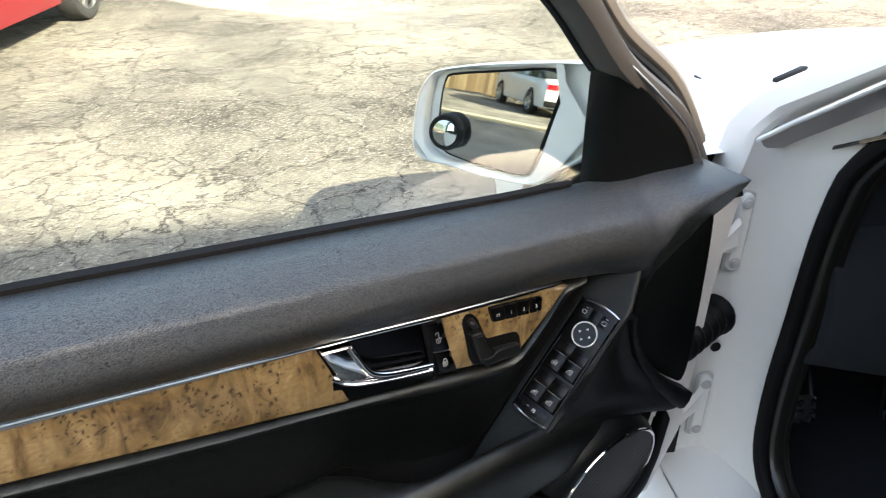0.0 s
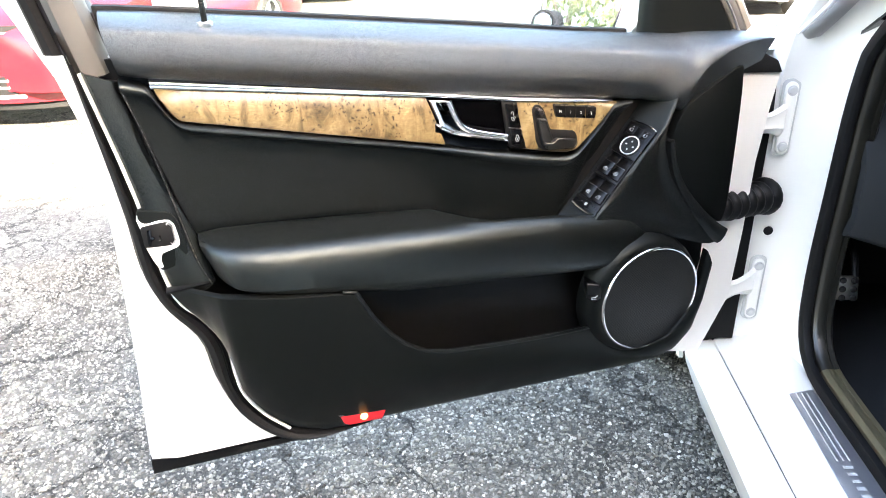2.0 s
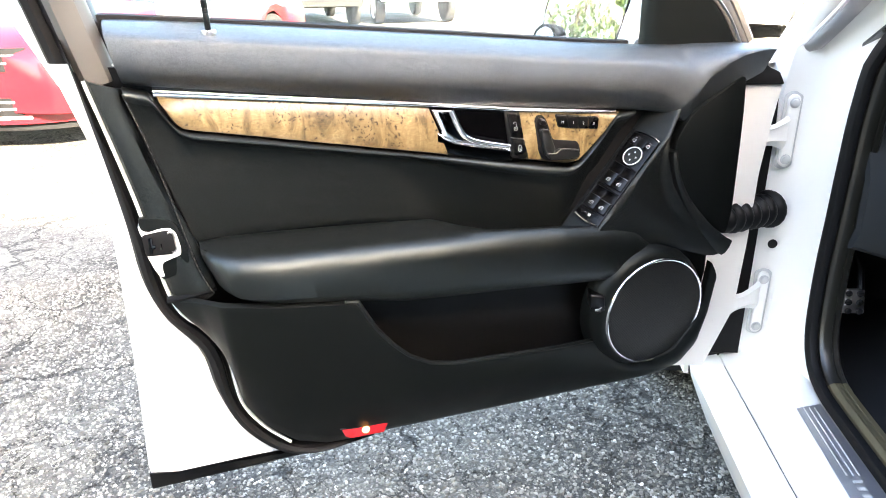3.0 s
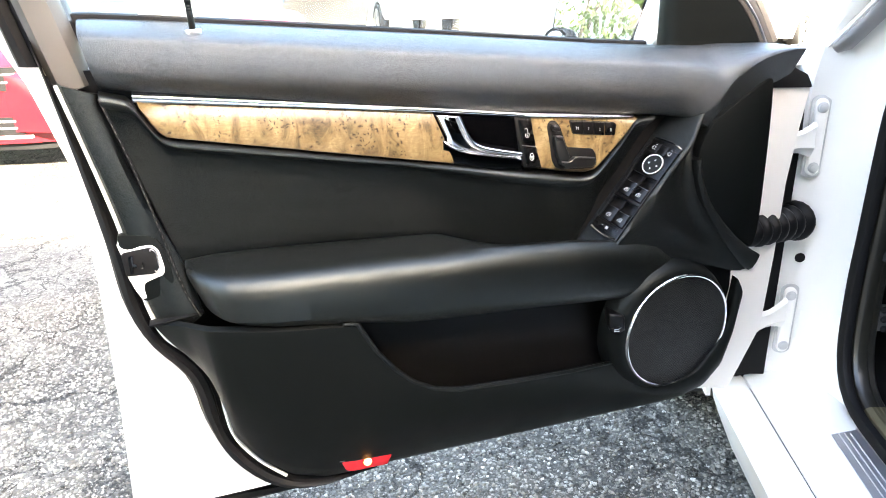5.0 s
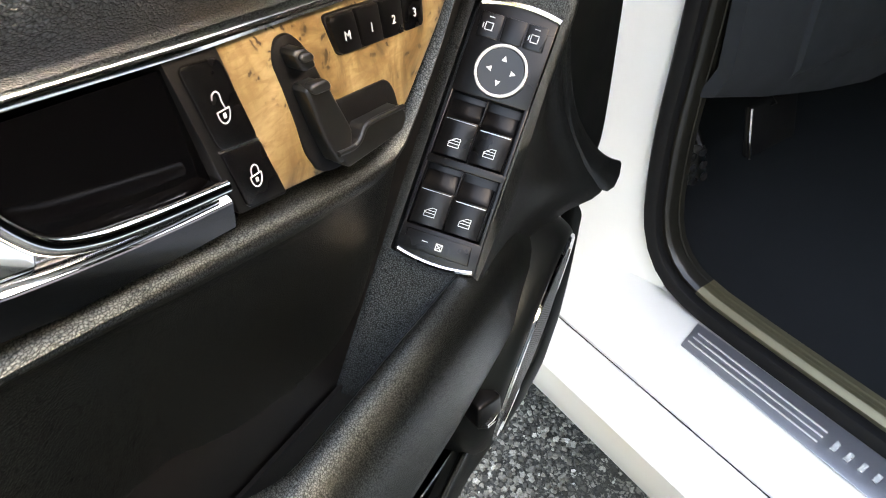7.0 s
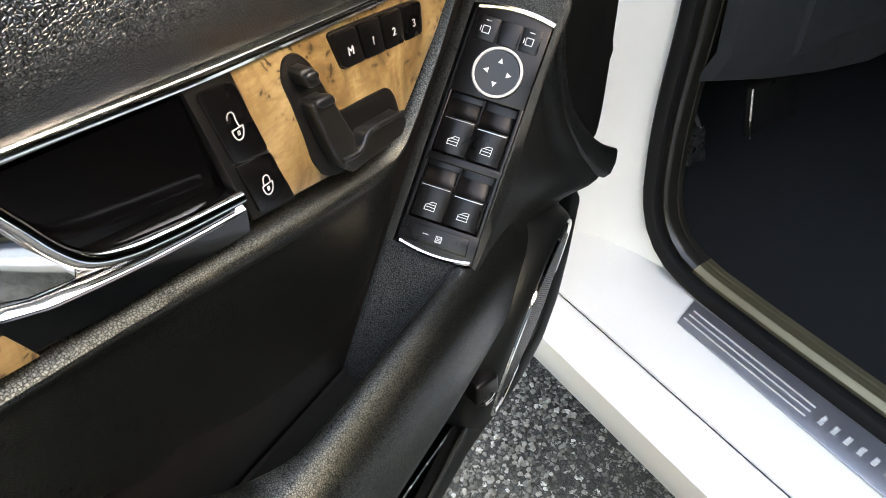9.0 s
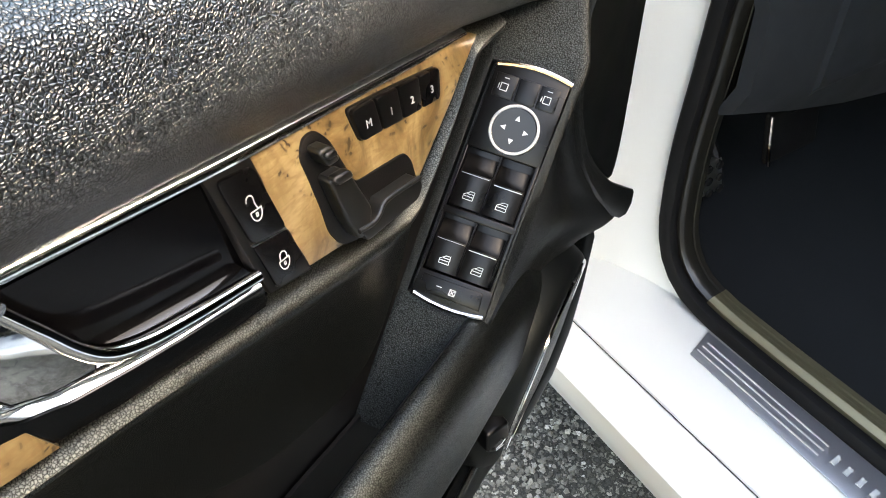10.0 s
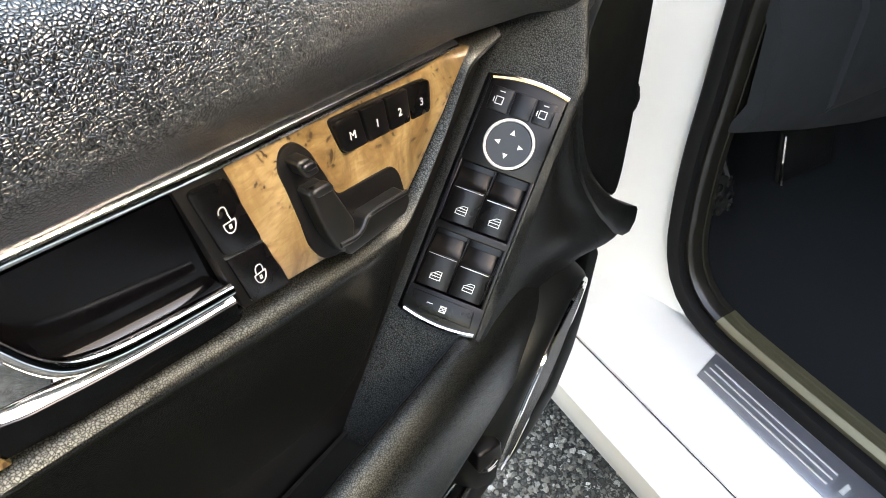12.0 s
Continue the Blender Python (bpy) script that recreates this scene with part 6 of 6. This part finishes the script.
# ---- other vehicles, fence, trees, walls ----
def vehicle(name, label, m, paint_mat, long, wide, z_low, z_belt, z_hood, z_roof, cabin, wheels_at, radius, rim_mat, front_bar=None, group="parked cars"):
    """A parked car: m puts its nose at the origin, with its length along +x and z up."""
    ob = thing(name, tuple(m.translation), label, "car", group)
    c0, c1, c2, c3 = cabin                     # screen foot, roof front, roof back, rear screen foot
    half = wide / 2
    st = sorted(set(list(np.linspace(0, long, 26)) + [0.05, 0.12, long - 0.08]))
    rows = []
    for x in st:
        f = min(1.0, x / 0.5)
        b = min(1.0, (long - x) / 0.4)
        k = 0.80 + 0.20 * math.sqrt(max(0.0, 1 - (1 - f) ** 2)) - 0.10 * (1 - b) ** 2
        top = z_hood - 0.22 * (1 - f) ** 2 + (z_belt - z_hood) * max(0, min(1, (x - 0.4) / max(0.2, c0 - 0.4))) - 0.10 * (1 - b) ** 2
        lowz = z_low + 0.04 * (1 - f)
        for wx in wheels_at:
            if abs(x - wx) < radius * 1.12:
                lowz = max(lowz, radius + math.sqrt(max(0, (radius * 1.12) ** 2 - (x - wx) ** 2)) * 0.98)
        lowz = min(lowz, top - 0.12)
        w = half * k
        rows.append([m @ Vector((x, y, z)) for y, z in ((-w * 0.96, lowz), (-w, lowz * 0.6 + top * 0.4), (-w * 0.985, top - 0.14), (-w * 0.94, top - 0.05), (-w * 0.86, top - 0.01), (-w * 0.5, top + 0.02), (0, top + 0.03), (w * 0.5, top + 0.02), (w * 0.86, top - 0.01), (w * 0.94, top - 0.05), (w * 0.985, top - 0.14), (w, lowz * 0.6 + top * 0.4), (w * 0.96, lowz))])
    part("body", grid(rows, close_v=True, cap=True), paint_mat, ob)
    rows = []
    for x, z, w in ((c0, z_belt, 0.84), (c1, z_roof - 0.03, 0.68), (c1 + 0.15, z_roof, 0.66), (c2 - 0.1, z_roof, 0.66), (c2, z_roof - 0.03, 0.66), (c3, z_belt - 0.02, 0.80)):
        w *= half
        b = z_belt - 0.03
        rows.append([m @ Vector((x if z > z_belt else x, y, zz)) for y, zz in ((-half * 0.90, b), (-w, z - 0.02), (-w * 0.9, z), (0, z + 0.015), (w * 0.9, z), (w, z - 0.02), (half * 0.90, b))])
    part("windows", grid(rows, cap=True), DARK_GLASS, ob, "dark car windows")
    rows = [[m @ Vector((x, y * half, z_roof + 0.022 - 0.03 * abs(y) ** 3 - d)) for y in np.linspace(-0.66, 0.66, 9)] for x, d in ((c1 - 0.02, 0.03), (c1 + 0.15, 0.0), (c2 - 0.1, 0.0), (c2 + 0.02, 0.03))]
    part("roof", thick(rows, (0, 0, -0.03)), paint_mat, ob)
    part("underbody", prism([m @ Vector(p) for p in ((0.25, -half * 0.82, z_low - 0.03), (long - 0.25, -half * 0.82, z_low - 0.03), (long - 0.25, half * 0.82, z_low - 0.03), (0.25, half * 0.82, z_low - 0.03))], (0, 0, 0.12)), RUBBER, ob)
    for wx in wheels_at:
        for sgn in (-1, 1):
            wheel(ob, tuple(m @ Vector((wx, sgn * (half - 0.01), radius))), tuple(m.to_3x3() @ Vector((0, sgn, 0))), radius, 5, rim_mat)
    return ob


def facing(x, y, dx, dy):
    """Nose at (x, y), with the car's length running towards (dx, dy)."""
    a = Vector((dx, dy, 0)).normalized()
    m = Matrix((a, Vector((-a.y, a.x, 0)), Z)).transposed().to_4x4()
    m.translation = (x, y, 0)
    return m


RC_DIR = Vector((0.48, 0.877, 0))
RC_W = Vector((-0.877, 0.48, 0))
rc_nose = Vector((-0.50, 5.56, 0)) - RC_DIR * 0.95 + RC_W * 0.90
rm = facing(rc_nose.x, rc_nose.y, RC_DIR.x, RC_DIR.y)
red = vehicle("red_car", "bright red coupe with five-spoke wheels parked facing the door", rm, RED, 4.8, 1.86, 0.24, 0.92, 0.86, 1.36, (1.45, 2.2, 3.2, 4.2), (0.95, 3.60), 0.355, SATIN)
CHALK = material("bright_plastic_trim", (0.7, 0.7, 0.7), 0.3)


def on_red(y, z, d=0.0, x=0.0):
    """A place on the red car's rounded nose: metres across from its middle, height, metres proud."""
    return rm @ Vector((0.015 + 0.40 * (abs(y) / 0.93) ** 3 - d + x, y, z))


def nose_patch(name, y0, y1, z0, z1, d, mat, label=""):
    rows = [[on_red(y, z, d) for z in np.linspace(z0, z1, 5)] for y in np.linspace(y0, y1, 16)]
    part(name, thick(rows, rm.to_3x3() @ Vector((0.05, 0, 0))), mat, red, label)


nose_patch("bumper", -0.90, 0.90, 0.20, 0.66, 0.06, RED, "red front bumper")
nose_patch("lower_grille", -0.52, 0.52, 0.26, 0.38, 0.067, RUBBER, "black lower grille")
for z in (0.30, 0.345):
    nose_patch("grille_bar", -0.52, 0.52, z, z + 0.012, 0.072, CHALK, "bright grille bar")
nose_patch("grille_lip", -0.56, 0.56, 0.235, 0.255, 0.071, CHALK, "bright grille lip")
nose_patch("upper_grille", -0.60, 0.60, 0.55, 0.70, 0.068, RUBBER, "black upper grille")
for z in (0.60, 0.65):
    nose_patch("grille_bar", -0.60, 0.60, z, z + 0.010, 0.073, CHALK, "bright grille bar")
for sgn in (-1, 1):
    c = on_red(sgn * 0.69, 0.43, 0.055)
    ax = rm.to_3x3() @ Vector((-0.92, 0.35 * sgn, 0))
    part("fog_lamp", lathe([(-0.02, 0.075), (0.012, 0.072), (0.012, 0.058), (-0.004, 0.05)], c, ax, 28), SATIN, red, "round fog lamp rim")
    part("fog_lens", lathe([(-0.01, 0.056), (0.006, 0.048), (0.010, 0.03), (0.011, 0.002)], c, ax, 24), CHROME, red, "bright fog lamp lens")
    nose_patch("headlamp", sgn * 0.62, sgn * 0.86, 0.60, 0.70, 0.066, DARK_GLASS, "headlamp")
nose_patch("splitter", -0.84, 0.84, 0.15, 0.20, 0.02, RUBBER, "black lower splitter")

vehicle("black_pickup", "black pickup parked with its tail towards the door", facing(2.7, 20.0, -0.03, -1.0), BLACK_PAINT, 5.4, 1.9, 0.45, 1.1, 1.08, 1.8, (1.3, 1.7, 3.0, 3.2), (1.0, 4.3), 0.39, SILVER)
vehicle("silver_truck", "silver four-wheel-drive parked beside the pickup", facing(5.0, 19.5, -0.05, -1.0), SILVER, 4.6, 1.85, 0.5, 1.15, 1.12, 1.85, (1.2, 1.6, 4.1, 4.5), (0.9, 3.8), 0.42, SILVER)
vehicle("white_car", "white hatchback parked across the car park", facing(8.5, 9.6, 0.86, 0.5), WHITE, 4.3, 1.8, 0.22, 0.95, 0.92, 1.45, (1.2, 1.9, 3.3, 4.1), (0.85, 3.4), 0.32, SATIN)
vehicle("blue_car", "blue car parked behind the white hatchback", facing(9.3, 13.2, 0.75, 0.66), BLUE, 4.3, 1.8, 0.22, 0.95, 0.92, 1.45, (1.2, 1.9, 3.3, 4.1), (0.85, 3.4), 0.32, SATIN)
back = vehicle("silver_saloon", "pale silver saloon parked by a wooden fence", facing(-20.4, 3.55, 0.90, -0.436), SILVER, 4.5, 1.8, 0.25, 0.95, 0.92, 1.42, (1.3, 2.0, 3.3, 4.2), (0.85, 3.55), 0.32, SATIN)

bt = facing(-20.4, 3.55, 0.90, -0.436)
for sgn in (-1, 1):
    part("tail_lamp", prism([bt @ Vector((4.49, sgn * 0.50, 0.70)), bt @ Vector((4.49, sgn * 0.79, 0.70)), bt @ Vector((4.49, sgn * 0.79, 0.83)), bt @ Vector((4.49, sgn * 0.46, 0.83))], bt.to_3x3() @ Vector((0.025, 0, 0)), 0.006), RED_LENS, back, "red tail lamp")
part("rear_bumper", prism([bt @ Vector((4.46, -0.80, 0.27)), bt @ Vector((4.46, 0.80, 0.27)), bt @ Vector((4.46, 0.80, 0.42)), bt @ Vector((4.46, -0.80, 0.42))], bt.to_3x3() @ Vector((0.07, 0, 0)), 0.02), RUBBER, back, "dark rear bumper")

# wooden fence far behind, seen in the mirrors
FX = -21.3
fence = thing("wooden_fence", (FX, 3.0, 0), "tall weathered wooden board fence", "fence")
me = bpy.data.meshes.new("fence_board")
bm = box((-0.012, -0.068, 0.05), (0.012, 0.068, 1.85), 0.004)
bm.to_mesh(me)
bm.free()
me.materials.append(FENCE_WOOD)
for i in range(150):
    b = new("fence_board", me)
    b.parent = fence
    b.location = (random.uniform(-0.008, 0.008), -12.0 + i * 0.145 + random.uniform(-0.003, 0.003), random.uniform(-0.03, 0.03))
for z in (0.4, 1.5):
    part("fence_rail", box((FX - 0.06, -9.2, z), (FX - 0.02, 12.8, z + 0.09), 0.005), FENCE_WOOD, fence, "fence rail")
tagged(part("kerb", box((-12.45, -14, -0.01), (-12.2, 16, 0.07), 0.02), CONCRETE), "pale concrete kerb before the fence", "kerb", kind="structure")


def tree(x, y, h, seed):
    rnd = random.Random(seed)
    ob = thing("tree", (x, y, 0), "leafy green deciduous tree behind the fence", "tree", "trees behind the fence")
    part("trunk", tube([(x, y, 0), (x + 0.1, y, h * 0.25), (x - 0.05, y + 0.1, h * 0.5), (x, y, h * 0.75)], [0.22, 0.17, 0.12, 0.05], 9), BARK, ob, "brown trunk")
    for k in range(6):
        q = rnd.uniform(0, 6.28)
        z0 = h * rnd.uniform(0.3, 0.55)
        part("limb", tube([(x, y, z0), (x + math.cos(q) * h * 0.14, y + math.sin(q) * h * 0.14, z0 + h * 0.12), (x + math.cos(q) * h * 0.26, y + math.sin(q) * h * 0.26, z0 + h * 0.2)], [0.08, 0.05, 0.02], 6), BARK, ob)
    verts, faces = [], []
    for k in range(2600):
        while True:
            p = Vector((rnd.uniform(-1, 1), rnd.uniform(-1, 1), rnd.uniform(-1, 1)))
            if p.length < 1 and noise.noise(p * 2.3 + Vector((seed, 0, 0))) > -0.12:
                break
        c = Vector((x, y, h * 0.62)) + Vector((p.x * h * 0.36, p.y * h * 0.36, p.z * h * 0.40))
        s = rnd.uniform(0.10, 0.2)
        r = Euler((rnd.uniform(0, 6), rnd.uniform(0, 6), rnd.uniform(0, 6))).to_matrix()
        n0 = len(verts)
        verts += [tuple(c + r @ Vector(v) * s) for v in ((-1, 0, 0), (0, -0.5, 0.1), (1, 0, 0), (0, 0.5, 0.1))]
        faces.append((n0, n0 + 1, n0 + 2, n0 + 3))
    me = bpy.data.meshes.new("crown")
    me.from_pydata(verts, [], faces)
    me.materials.append(LEAF)
    cr = new("crown", me)
    cr.parent = ob
    cr.matrix_parent_inverse = ob.matrix_basis.inverted()


for i, (x, y, h) in enumerate(((-22, 4.5, 8.5), (-23.5, 8.5, 9.5), (-22.5, 12.5, 8.0), (-24, 0.0, 9.0), (-23, -5.0, 8.5), (-21.8, 16.5, 8.5))):
    tree(x, y, h, i + 3)

# unseen dark wall added to shade the car and darken reflections
tagged(part("shade_wall", box((-13.45, -0.3, 0), (40, 0, 9.35), 0.0, Matrix.Translation((2.23, -11.89, 0)) @ Matrix.Rotation(radians(-18.9), 4, "Z")), PLASTER), "unseen plain dark wall added behind the car to shade it", "wall", kind="structure")
